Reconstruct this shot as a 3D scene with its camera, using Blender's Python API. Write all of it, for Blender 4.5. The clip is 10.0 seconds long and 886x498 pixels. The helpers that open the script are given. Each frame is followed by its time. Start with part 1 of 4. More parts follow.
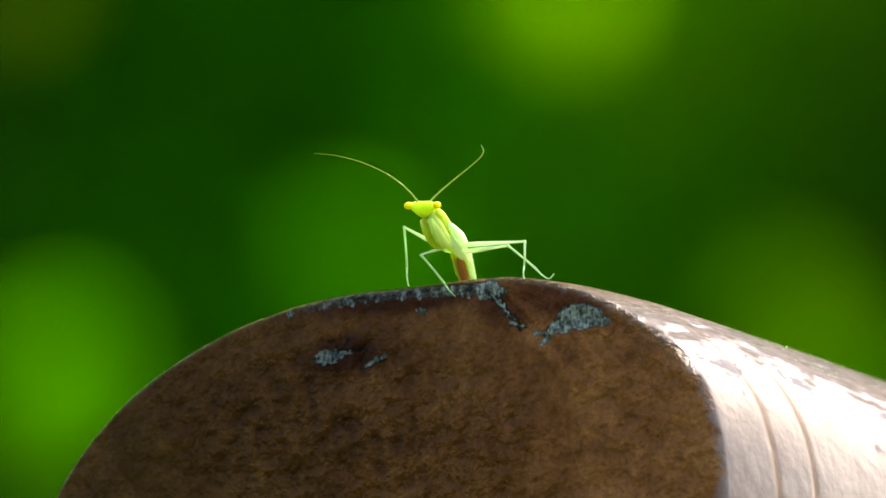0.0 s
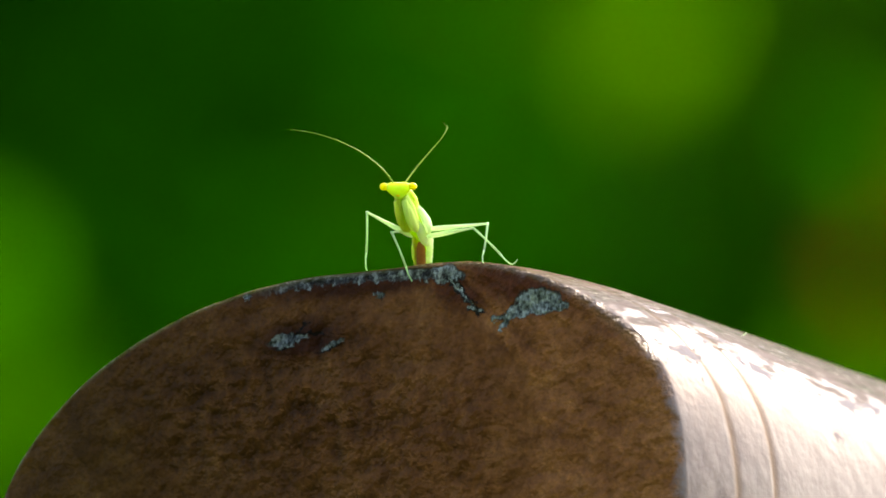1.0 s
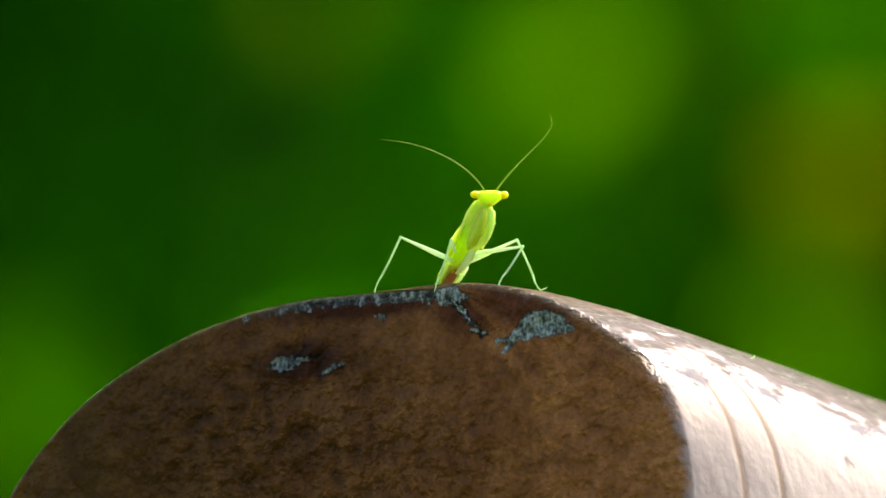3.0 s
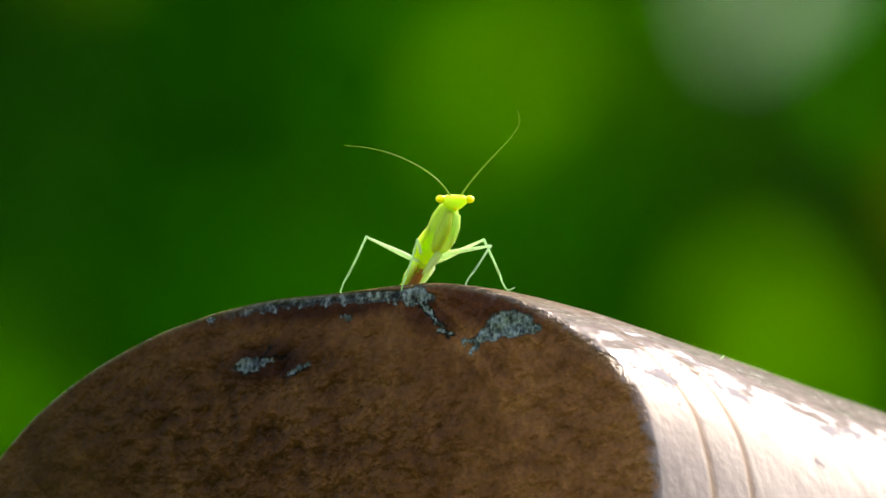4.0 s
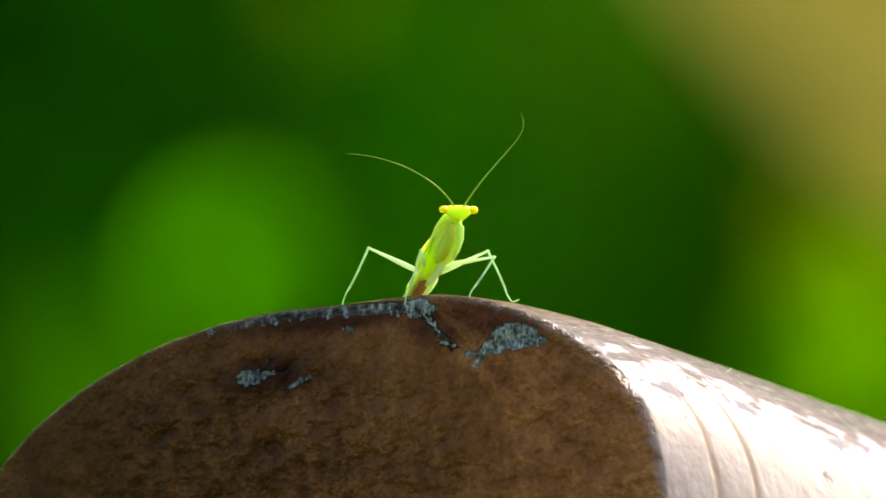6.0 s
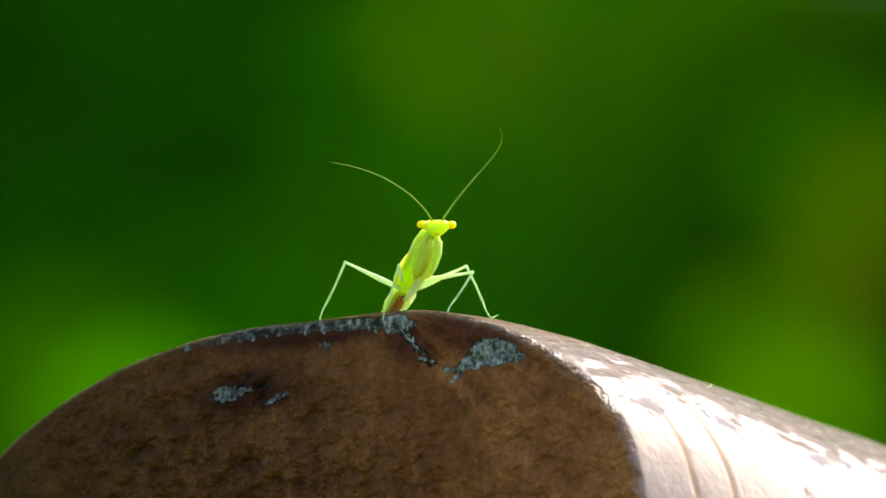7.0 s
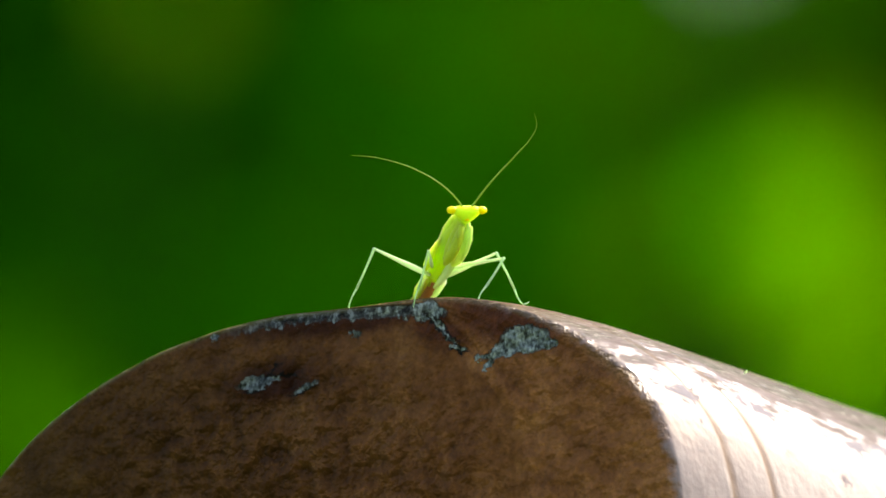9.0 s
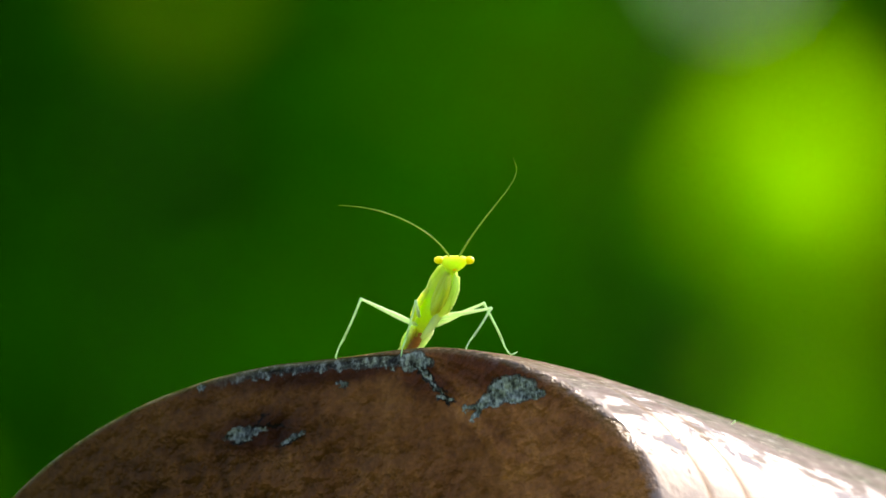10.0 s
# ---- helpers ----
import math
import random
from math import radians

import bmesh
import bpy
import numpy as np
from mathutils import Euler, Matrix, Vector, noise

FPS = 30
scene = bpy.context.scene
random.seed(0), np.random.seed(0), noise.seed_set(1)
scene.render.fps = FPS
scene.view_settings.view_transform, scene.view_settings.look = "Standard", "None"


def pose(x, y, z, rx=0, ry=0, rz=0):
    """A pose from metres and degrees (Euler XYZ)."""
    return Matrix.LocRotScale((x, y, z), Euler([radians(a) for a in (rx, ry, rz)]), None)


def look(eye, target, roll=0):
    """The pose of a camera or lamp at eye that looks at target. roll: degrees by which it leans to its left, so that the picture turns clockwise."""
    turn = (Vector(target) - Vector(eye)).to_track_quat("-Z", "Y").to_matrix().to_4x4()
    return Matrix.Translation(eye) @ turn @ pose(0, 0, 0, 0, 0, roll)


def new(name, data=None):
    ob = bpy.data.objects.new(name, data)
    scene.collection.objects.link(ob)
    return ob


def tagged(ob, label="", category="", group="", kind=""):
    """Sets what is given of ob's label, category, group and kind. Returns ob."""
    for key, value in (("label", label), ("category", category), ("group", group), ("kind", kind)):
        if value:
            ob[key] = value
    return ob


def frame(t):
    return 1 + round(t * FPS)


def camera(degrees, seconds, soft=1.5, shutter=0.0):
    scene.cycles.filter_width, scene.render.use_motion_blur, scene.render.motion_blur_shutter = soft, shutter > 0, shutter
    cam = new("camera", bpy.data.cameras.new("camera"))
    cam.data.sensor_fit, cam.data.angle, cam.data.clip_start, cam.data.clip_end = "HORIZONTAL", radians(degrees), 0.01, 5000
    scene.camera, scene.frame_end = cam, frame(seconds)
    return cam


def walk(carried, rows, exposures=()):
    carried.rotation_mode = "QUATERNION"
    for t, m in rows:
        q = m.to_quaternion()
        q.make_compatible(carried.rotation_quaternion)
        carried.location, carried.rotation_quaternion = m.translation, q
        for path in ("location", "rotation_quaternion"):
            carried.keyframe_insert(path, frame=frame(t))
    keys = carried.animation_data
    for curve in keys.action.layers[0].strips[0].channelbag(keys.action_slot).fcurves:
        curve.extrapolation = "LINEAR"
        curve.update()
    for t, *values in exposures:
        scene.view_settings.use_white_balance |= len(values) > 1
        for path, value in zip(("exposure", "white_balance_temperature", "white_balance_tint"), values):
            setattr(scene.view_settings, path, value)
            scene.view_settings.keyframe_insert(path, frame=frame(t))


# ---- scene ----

# ---------------------------------------------------------------- camera
# STAGE: axes at the rail's end; x right, y away from the lens, z up. The long lens looks up by TILT degrees.
DIST, TILT, FOV = 2.0, 10.4, 1.8714
STAGE = pose(0, 0, 1.0, TILT, 0, 0)
MM = 0.001

cam = camera(FOV, 10.0, 1.7)
cam.data.dof.use_dof = True
cam.data.dof.aperture_fstop = 1102.0 / 18.5


def stage(x, y, z):
    """World place of a point given in millimetres of the stage."""
    return STAGE @ Vector((x * MM, y * MM, z * MM))


def eye_pose(nearer, roll, dx, dy):
    """The lens at its distance, turned so that the stage's origin lies dx, dy off the axis."""
    eye = STAGE @ Vector((0, -DIST / nearer, 0))
    k = 1 / 24.0 / nearer
    return look(eye, stage(-dx * k, 0, dy * k), roll)


CAMERA_ROWS = [
    (0.0, 0.9789, -0.22, 58.6, 6.1), (0.5, 0.9834, -0.22, 35.7, -23.7), (1.0, 0.9850, 0.04, -16.0, -22.6),
    (1.5, 0.9895, -0.02, -31.1, 13.7), (2.0, 0.9938, -0.09, -47.2, -10.2), (2.5, 1.0000, 0.00, 0.0, 0.0),
    (3.0, 1.0036, 0.08, -11.2, 14.5), (3.2, 1.0042, 0.08, -37.3, 21.7), (4.3, 1.0136, -0.11, -30.7, 12.9),
    (4.5, 1.0139, -0.15, 0.7, 25.6), (5.0, 1.0190, -0.06, 6.5, 6.1), (5.5, 1.0229, -0.07, 3.8, 27.0),
    (6.0, 1.0257, -0.06, -65.9, 34.3), (6.2, 1.0270, -0.08, -88.0, 29.0), (7.5, 1.0386, -0.19, -106.6, 77.3),
    (8.0, 1.0431, -0.31, -104.8, 59.3), (8.5, 1.0477, -0.35, -55.7, 49.6), (9.0, 1.0501, -0.45, -52.9, 37.8),
    (9.5, 1.0524, -0.42, -66.9, 82.8), (10.0, 1.0530, -0.52, -76.5, 126.4),
]
walk(cam, [(t, eye_pose(*r)) for t, *r in CAMERA_ROWS], [(0.0, 1.8, 7400, 6), (10.0, 1.8, 7400, 6)])

# ---------------------------------------------------------------- light
SUN_FROM = Vector((0.46, 0.50, 0.735)).normalized()
world = bpy.data.worlds.new("world")
scene.world = world
world.use_nodes = True
wn = world.node_tree
sky = wn.nodes.new("ShaderNodeTexSky")
sky.sky_type = "NISHITA"
sky.sun_disc = False
sky.dust_density = 4.0
sky.ozone_density = 0.4
sky.sun_elevation = math.asin(SUN_FROM.z)
sky.sun_rotation = math.atan2(SUN_FROM.x, SUN_FROM.y)
wn.links.new(sky.outputs[0], wn.nodes["Background"].inputs[0])
wn.nodes["Background"].inputs[1].default_value = 0.14
sun_data = bpy.data.lights.new("sun", "SUN")
sun_data.energy = 2.3
sun_data.angle = radians(4)
sun_data.color = (1.0, 0.97, 0.975)
sun = new("sun", sun_data)
sun.matrix_basis = look((0, 0, 6), Vector((0, 0, 6)) - SUN_FROM)


# ---------------------------------------------------------------- materials
def node(nt, kind, **values):
    n = nt.nodes.new(kind)
    for k, v in values.items():
        if k == "operation":
            n.operation = v
        elif k == "blend":
            n.data_type = "RGBA"
            n.blend_type = v
        else:
            n.inputs[k].default_value = v
    return n


def base_material(name):
    m = bpy.data.materials.new(name)
    m.use_nodes = True
    nt = m.node_tree
    return m, nt, nt.nodes["Principled BSDF"]


def ramp(nt, fac, stops):
    r = nt.nodes.new("ShaderNodeValToRGB")
    while len(r.color_ramp.elements) < len(stops):
        r.color_ramp.elements.new(0.5)
    for e, (p, c) in zip(r.color_ramp.elements, stops):
        e.position, e.color = p, (*c, 1)
    nt.links.new(fac, r.inputs[0])
    return r.outputs[0]


def grained(name, stops, scale, rough, bump=0.2, fine=6.0, thick=0.0004, subsurface=0.0, metal=0.0, sheen=0.5):
    """Two scales of noise in colour, with a fine relief."""
    m, nt, b = base_material(name)
    tc = nt.nodes.new("ShaderNodeTexCoord")
    n1 = node(nt, "ShaderNodeTexNoise", Scale=scale, Detail=4.0)
    n2 = node(nt, "ShaderNodeTexNoise", Scale=scale * fine, Detail=3.0)
    for n in (n1, n2):
        nt.links.new(tc.outputs["Object"], n.inputs["Vector"])
    mix = node(nt, "ShaderNodeMath", operation="MULTIPLY_ADD")
    mix.inputs[1].default_value = 0.35
    nt.links.new(n2.outputs[0], mix.inputs[0])
    half = node(nt, "ShaderNodeMath", operation="MULTIPLY")
    half.inputs[1].default_value = 0.65
    nt.links.new(n1.outputs[0], half.inputs[0])
    nt.links.new(half.outputs[0], mix.inputs[2])
    nt.links.new(ramp(nt, mix.outputs[0], stops), b.inputs["Base Color"])
    b.inputs["Roughness"].default_value = rough
    b.inputs["Metallic"].default_value = metal
    b.inputs["Specular IOR Level"].default_value = sheen
    if subsurface:
        b.inputs["Subsurface Weight"].default_value = subsurface
        b.inputs["Subsurface Radius"].default_value = (0.8, 1.0, 0.3)
        b.inputs["Subsurface Scale"].default_value = 0.0026
    bp = node(nt, "ShaderNodeBump", Strength=bump, Distance=thick)
    nt.links.new(n2.outputs[0], bp.inputs["Height"])
    nt.links.new(bp.outputs[0], b.inputs["Normal"])
    return m


def leaf_material(name, dark, light, through_light, rough=0.55):
    """A leaf: uneven green above, and light let through."""
    m, nt, b = base_material(name)
    g = nt.nodes.new("ShaderNodeNewGeometry")
    tc = nt.nodes.new("ShaderNodeTexCoord")
    n = node(nt, "ShaderNodeTexNoise", Scale=25.0, Detail=3.0)
    nt.links.new(tc.outputs["Object"], n.inputs["Vector"])
    f = node(nt, "ShaderNodeMath", operation="MULTIPLY_ADD")
    f.inputs[1].default_value = 0.5
    nt.links.new(g.outputs["Random Per Island"], f.inputs[0])
    h = node(nt, "ShaderNodeMath", operation="MULTIPLY")
    h.inputs[1].default_value = 0.5
    nt.links.new(n.outputs[0], h.inputs[0])
    nt.links.new(h.outputs[0], f.inputs[2])
    col = ramp(nt, f.outputs[0], [(0.25, dark), (0.75, light)])
    nt.links.new(col, b.inputs["Base Color"])
    b.inputs["Roughness"].default_value = rough
    b.inputs["Specular IOR Level"].default_value = 0.0
    tr = nt.nodes.new("ShaderNodeBsdfTranslucent")
    nt.links.new(col, tr.inputs[0])
    mx = nt.nodes.new("ShaderNodeMixShader")
    mx.inputs[0].default_value = through_light
    nt.links.new(b.outputs[0], mx.inputs[1])
    nt.links.new(tr.outputs[0], mx.inputs[2])
    nt.links.new(mx.outputs[0], nt.nodes["Material Output"].inputs[0])
    return m


# the rail's end: the outline's centre, half widths to both sides, half height and squareness, in mm; the grooves' places along the rail
RAIL_C, RAIL_A, RAIL_B, RAIL_N, RAIL_TOP = -9.6, 29.73, 20.17, 2.73, 0.03
RAIL_A_LEFT, RAIL_N_LEFT = 28.99, 1.94
GROOVES = (7.72, 13.51)


def rail_material():
    """Brown gloss paint over a grey-blue primer that shows where the paint has chipped off."""
    m, nt, b = base_material("chipped_brown_paint")
    L = nt.links.new
    tc = nt.nodes.new("ShaderNodeTexCoord")
    sep = nt.nodes.new("ShaderNodeSeparateXYZ")
    L(tc.outputs["Object"], sep.inputs[0])
    flat = nt.nodes.new("ShaderNodeCombineXYZ")
    L(sep.outputs["X"], flat.inputs[0])
    L(sep.outputs["Z"], flat.inputs[1])
    warp = node(nt, "ShaderNodeTexNoise", Scale=800.0, Detail=7.0, Roughness=0.75)
    L(tc.outputs["Object"], warp.inputs["Vector"])
    wv = node(nt, "ShaderNodeVectorMath", operation="MULTIPLY_ADD")
    L(warp.outputs["Color"], wv.inputs[0])
    wv.inputs[1].default_value = (0.0020, 0.0020, 0)
    L(flat.outputs[0], wv.inputs[2])
    off = node(nt, "ShaderNodeVectorMath", operation="SUBTRACT")
    L(wv.outputs[0], off.inputs[0])
    off.inputs[1].default_value = (0.0010, 0.0010, 0)

    def rim(wide, square):
        """How far out a place on the end lies: 1 at the outline."""
        mp = nt.nodes.new("ShaderNodeMapping")
        mp.vector_type = "TEXTURE"
        mp.inputs["Location"].default_value = (RAIL_C * MM, 0, (RAIL_TOP - RAIL_B) * MM)
        mp.inputs["Scale"].default_value = (wide * MM, 1, RAIL_B * MM)
        L(tc.outputs["Object"], mp.inputs[0])
        size = node(nt, "ShaderNodeVectorMath", operation="ABSOLUTE")
        L(mp.outputs[0], size.inputs[0])
        two = nt.nodes.new("ShaderNodeSeparateXYZ")
        L(size.outputs[0], two.inputs[0])
        powers = []
        for axis in ("X", "Z"):
            pw = node(nt, "ShaderNodeMath", operation="POWER")
            L(two.outputs[axis], pw.inputs[0])
            pw.inputs[1].default_value = square
            powers.append(pw.outputs[0])
        total = node(nt, "ShaderNodeMath", operation="ADD")
        L(powers[0], total.inputs[0])
        L(powers[1], total.inputs[1])
        root = node(nt, "ShaderNodeMath", operation="POWER")
        L(total.outputs[0], root.inputs[0])
        root.inputs[1].default_value = 1 / square
        return root.outputs[0]

    rim_east, rim_west = rim(RAIL_A, RAIL_N), rim(RAIL_A_LEFT, RAIL_N_LEFT)

    def spot(x, z, a, c, turn, inner, outer):
        mp = nt.nodes.new("ShaderNodeMapping")
        mp.vector_type = "TEXTURE"
        mp.inputs["Location"].default_value = (x * MM, z * MM, 0)
        mp.inputs["Rotation"].default_value = (0, 0, radians(turn))
        mp.inputs["Scale"].default_value = (a * MM, c * MM, 1)
        L(off.outputs[0], mp.inputs[0])
        ln = node(nt, "ShaderNodeVectorMath", operation="LENGTH")
        L(mp.outputs[0], ln.inputs[0])
        mr = node(nt, "ShaderNodeMapRange", **{"From Min": outer, "From Max": inner})
        L(ln.outputs["Value"], mr.inputs[0])
        return mr.outputs[0]

    def most(sockets):
        s = sockets[0]
        for o in sockets[1:]:
            mx = node(nt, "ShaderNodeMath", operation="MAXIMUM")
            L(s, mx.inputs[0])
            L(o, mx.inputs[1])
            s = mx.outputs[0]
        return s

    chips = [(0.3, -0.8, 1.6, 0.75, -8), (8.0, -3.5, 2.1, 1.05, -6), (6.1, -4.1, 1.7, 0.55, 24), (7.0, -4.2, 1.6, 0.55, 8), (5.2, -5.1, 0.26, 0.75, -22),
             (9.6, -3.9, 1.0, 0.5, -20), (4.6, -4.5, 0.7, 0.25, 5), (1.4, -2.3, 1.9, 0.24, -50), (2.6, -3.7, 0.7, 0.25, -18), (-13.1, -4.75, 1.8, 0.5, 8),
             (-9.4, -5.4, 1.1, 0.3, 18), (-16.6, -1.2, 0.4, 0.35, 0), (-5.4, -1.95, 0.55, 0.3, -20)]
    # the scraped band just below the outline, hatched across
    hatch = node(nt, "ShaderNodeMapping")
    hatch.inputs["Scale"].default_value = (0.8, 1, 0.6)
    L(tc.outputs["Object"], hatch.inputs[0])
    n11 = node(nt, "ShaderNodeTexNoise", Scale=1700.0, Detail=4.0, Roughness=0.7)
    L(hatch.outputs[0], n11.inputs["Vector"])
    ragged = node(nt, "ShaderNodeMath", operation="MULTIPLY_ADD")
    L(n11.outputs[0], ragged.inputs[0])
    ragged.inputs[1].default_value = 0.09
    side = node(nt, "ShaderNodeMath", operation="GREATER_THAN")
    L(sep.outputs["X"], side.inputs[0])
    side.inputs[1].default_value = RAIL_C * MM
    either = nt.nodes.new("ShaderNodeMix")
    L(side.outputs[0], either.inputs["Factor"])
    L(rim_west, either.inputs["A"])
    L(rim_east, either.inputs["B"])
    L(either.outputs["Result"], ragged.inputs[2])
    band = node(nt, "ShaderNodeMapRange", **{"From Min": 0.996, "From Max": 1.004})
    L(ragged.outputs[0], band.inputs[0])
    stretch = []
    for lo, hi in ((-0.0160, -0.0120), (0.0012, -0.0004)):
        sp = node(nt, "ShaderNodeMapRange", **{"From Min": lo, "From Max": hi})
        L(sep.outputs["X"], sp.inputs[0])
        stretch.append(sp.outputs[0])
    window = node(nt, "ShaderNodeMath", operation="MULTIPLY")
    L(stretch[0], window.inputs[0])
    L(stretch[1], window.inputs[1])
    below = node(nt, "ShaderNodeMapRange", **{"From Min": 1.0, "From Max": 0.993})
    L(either.outputs["Result"], below.inputs[0])
    inside = node(nt, "ShaderNodeMath", operation="MULTIPLY")
    L(band.outputs[0], inside.inputs[0])
    L(below.outputs[0], inside.inputs[1])
    scraped = node(nt, "ShaderNodeMath", operation="MULTIPLY")
    L(window.outputs[0], scraped.inputs[0])
    L(inside.outputs[0], scraped.inputs[1])
    chip = most([scraped.outputs[0]] + [spot(*c, 0.85, 1.0) for c in chips])
    cracks = [(1.1, -2.1, 2.1, 0.10, -50), (1.75, -2.3, 1.9, 0.09, -47), (2.7, -3.95, 0.9, 0.10, -14), (2.5, -3.45, 0.6, 0.09, -18),
              (-11.9, -3.95, 0.9, 0.14, 30), (-10.9, -4.4, 1.5, 0.12, -8), (-9.6, -5.75, 1.5, 0.10, 14), (-13.6, -5.3, 1.2, 0.08, 6)]
    crack = most([spot(*c, 0.7, 1.15) for c in cracks])
    halos = [(-12.0, -4.9, 4.2, 1.7, 0), (6.5, -2.4, 6.0, 1.7, -18), (1.0, -2.0, 3.4, 1.6, -30), (-6.0, -1.0, 11, 1.1, 1)]
    halo = most([spot(*c, 0.5, 1.2) for c in halos])

    # paint: lumpy brown
    n1 = node(nt, "ShaderNodeTexNoise", Scale=190.0, Detail=6.0, Roughness=0.68)
    n2 = node(nt, "ShaderNodeTexNoise", Scale=900.0, Detail=4.0, Roughness=0.65)
    n3 = node(nt, "ShaderNodeTexNoise", Scale=3000.0, Detail=4.0, Roughness=0.6)
    for n in (n1, n2, n3):
        L(tc.outputs["Object"], n.inputs["Vector"])
    paint = ramp(nt, n1.outputs[0], [(0.32, (0.132, 0.049, 0.016)), (0.5, (0.218, 0.085, 0.028)), (0.68, (0.298, 0.127, 0.045))])
    # the paint gets darker and more olive towards the left
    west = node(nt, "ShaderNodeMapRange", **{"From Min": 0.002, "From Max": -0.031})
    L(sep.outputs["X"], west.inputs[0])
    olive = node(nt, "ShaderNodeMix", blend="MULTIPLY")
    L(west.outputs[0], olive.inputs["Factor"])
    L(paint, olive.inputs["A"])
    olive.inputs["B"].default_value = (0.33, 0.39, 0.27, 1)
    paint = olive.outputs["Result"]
    speck = ramp(nt, n2.outputs[0], [(0.33, (0.72, 0.68, 0.64)), (0.62, (1.08, 1.08, 1.08))])
    n5 = node(nt, "ShaderNodeTexNoise", Scale=640.0, Detail=3.0, Roughness=0.5)
    L(tc.outputs["Object"], n5.inputs["Vector"])
    lumpy = spot(-12, -10.5, 17, 10, -12, 0.1, 1.2)
    # shading of the relief painted into the colour: hollows darker, lumps lighter
    pit_shade = ramp(nt, n5.outputs[0], [(0.36, (0.45, 0.42, 0.40)), (0.47, (0.95, 0.95, 0.95)), (0.62, (1.25, 1.2, 1.15))])
    pit_shaded = node(nt, "ShaderNodeMix", blend="MULTIPLY")
    few = node(nt, "ShaderNodeMath", operation="MULTIPLY_ADD")
    L(lumpy, few.inputs[0])
    few.inputs[1].default_value = 0.75
    few.inputs[2].default_value = 0.12
    L(few.outputs[0], pit_shaded.inputs["Factor"])
    L(paint, pit_shaded.inputs["A"])
    L(pit_shade, pit_shaded.inputs["B"])
    paint = pit_shaded.outputs["Result"]
    n9 = node(nt, "ShaderNodeTexNoise", Scale=2400.0, Detail=3.0, Roughness=0.6)
    L(tc.outputs["Object"], n9.inputs["Vector"])
    grain = ramp(nt, n9.outputs[0], [(0.36, (0.62, 0.60, 0.58)), (0.5, (1.0, 1.0, 1.0)), (0.66, (1.45, 1.4, 1.35))])
    grainy = node(nt, "ShaderNodeMix", blend="MULTIPLY")
    grainy.inputs["Factor"].default_value = 0.45
    L(paint, grainy.inputs["A"])
    L(grain, grainy.inputs["B"])
    paint = grainy.outputs["Result"]
    mul = node(nt, "ShaderNodeMix", blend="MULTIPLY")
    mul.inputs["Factor"].default_value = 0.9
    L(paint, mul.inputs["A"])
    L(speck, mul.inputs["B"])
    dark = node(nt, "ShaderNodeMix", blend="MULTIPLY")
    L(halo, dark.inputs["Factor"])
    L(mul.outputs["Result"], dark.inputs["A"])
    dark.inputs["B"].default_value = (0.34, 0.25, 0.27, 1)
    streak = node(nt, "ShaderNodeMapping")
    streak.inputs["Scale"].default_value = (1.5, 1, 0.9)
    L(tc.outputs["Object"], streak.inputs[0])
    L(streak.outputs[0], n3.inputs["Vector"])
    patchy = node(nt, "ShaderNodeMath", operation="MULTIPLY_ADD")
    L(n2.outputs[0], patchy.inputs[0])
    patchy.inputs[1].default_value = 0.5
    half = node(nt, "ShaderNodeMath", operation="MULTIPLY")
    half.inputs[1].default_value = 0.5
    L(n3.outputs[0], half.inputs[0])
    L(half.outputs[0], patchy.inputs[2])
    primer = ramp(nt, patchy.outputs[0], [(0.41, (0.024, 0.028, 0.026)), (0.49, (0.12, 0.142, 0.135)), (0.60, (0.33, 0.372, 0.355))])
    hatched = ramp(nt, n11.outputs[0], [(0.42, (0.010, 0.010, 0.009)), (0.52, (0.07, 0.076, 0.072)), (0.62, (0.30, 0.33, 0.315))])
    bare = node(nt, "ShaderNodeMix", blend="MIX")
    L(scraped.outputs[0], bare.inputs["Factor"])
    L(primer, bare.inputs["A"])
    L(hatched, bare.inputs["B"])
    primer = bare.outputs["Result"]
    last = node(nt, "ShaderNodeMix", blend="MIX")
    L(chip, last.inputs["Factor"])
    L(dark.outputs["Result"], last.inputs["A"])
    L(primer, last.inputs["B"])
    # behind the end's edge the tube is a shiny pinkish grey, with a ragged border
    n10 = node(nt, "ShaderNodeTexNoise", Scale=650.0, Detail=7.0, Roughness=0.72)
    L(tc.outputs["Object"], n10.inputs["Vector"])
    past = node(nt, "ShaderNodeMath", operation="MULTIPLY_ADD")
    L(sep.outputs["Y"], past.inputs[0])
    past.inputs[1].default_value = 34.0
    L(rim_east, past.inputs[2])
    edge = node(nt, "ShaderNodeMath", operation="MULTIPLY_ADD")
    L(n10.outputs[0], edge.inputs[0])
    edge.inputs[1].default_value = 0.15
    border_shift = node(nt, "ShaderNodeMapRange", **{"From Min": -0.016, "From Max": -0.006, "To Min": 0.028, "To Max": 0.006})
    L(sep.outputs["Z"], border_shift.inputs[0])
    further = node(nt, "ShaderNodeMath", operation="ADD")
    L(past.outputs[0], further.inputs[0])
    L(border_shift.outputs[0], further.inputs[1])
    L(further.outputs[0], edge.inputs[2])
    flank = node(nt, "ShaderNodeMapRange", **{"From Min": 1.072, "From Max": 1.122})
    L(edge.outputs[0], flank.inputs[0])
    sunny = node(nt, "ShaderNodeMapRange", **{"From Min": 0.002, "From Max": 0.012})
    L(sep.outputs["X"], sunny.inputs[0])
    both = node(nt, "ShaderNodeMath", operation="MULTIPLY")
    L(flank.outputs[0], both.inputs[0])
    L(sunny.outputs[0], both.inputs[1])
    flank = both
    n4 = node(nt, "ShaderNodeTexNoise", Scale=260.0, Detail=5.0, Roughness=0.7)
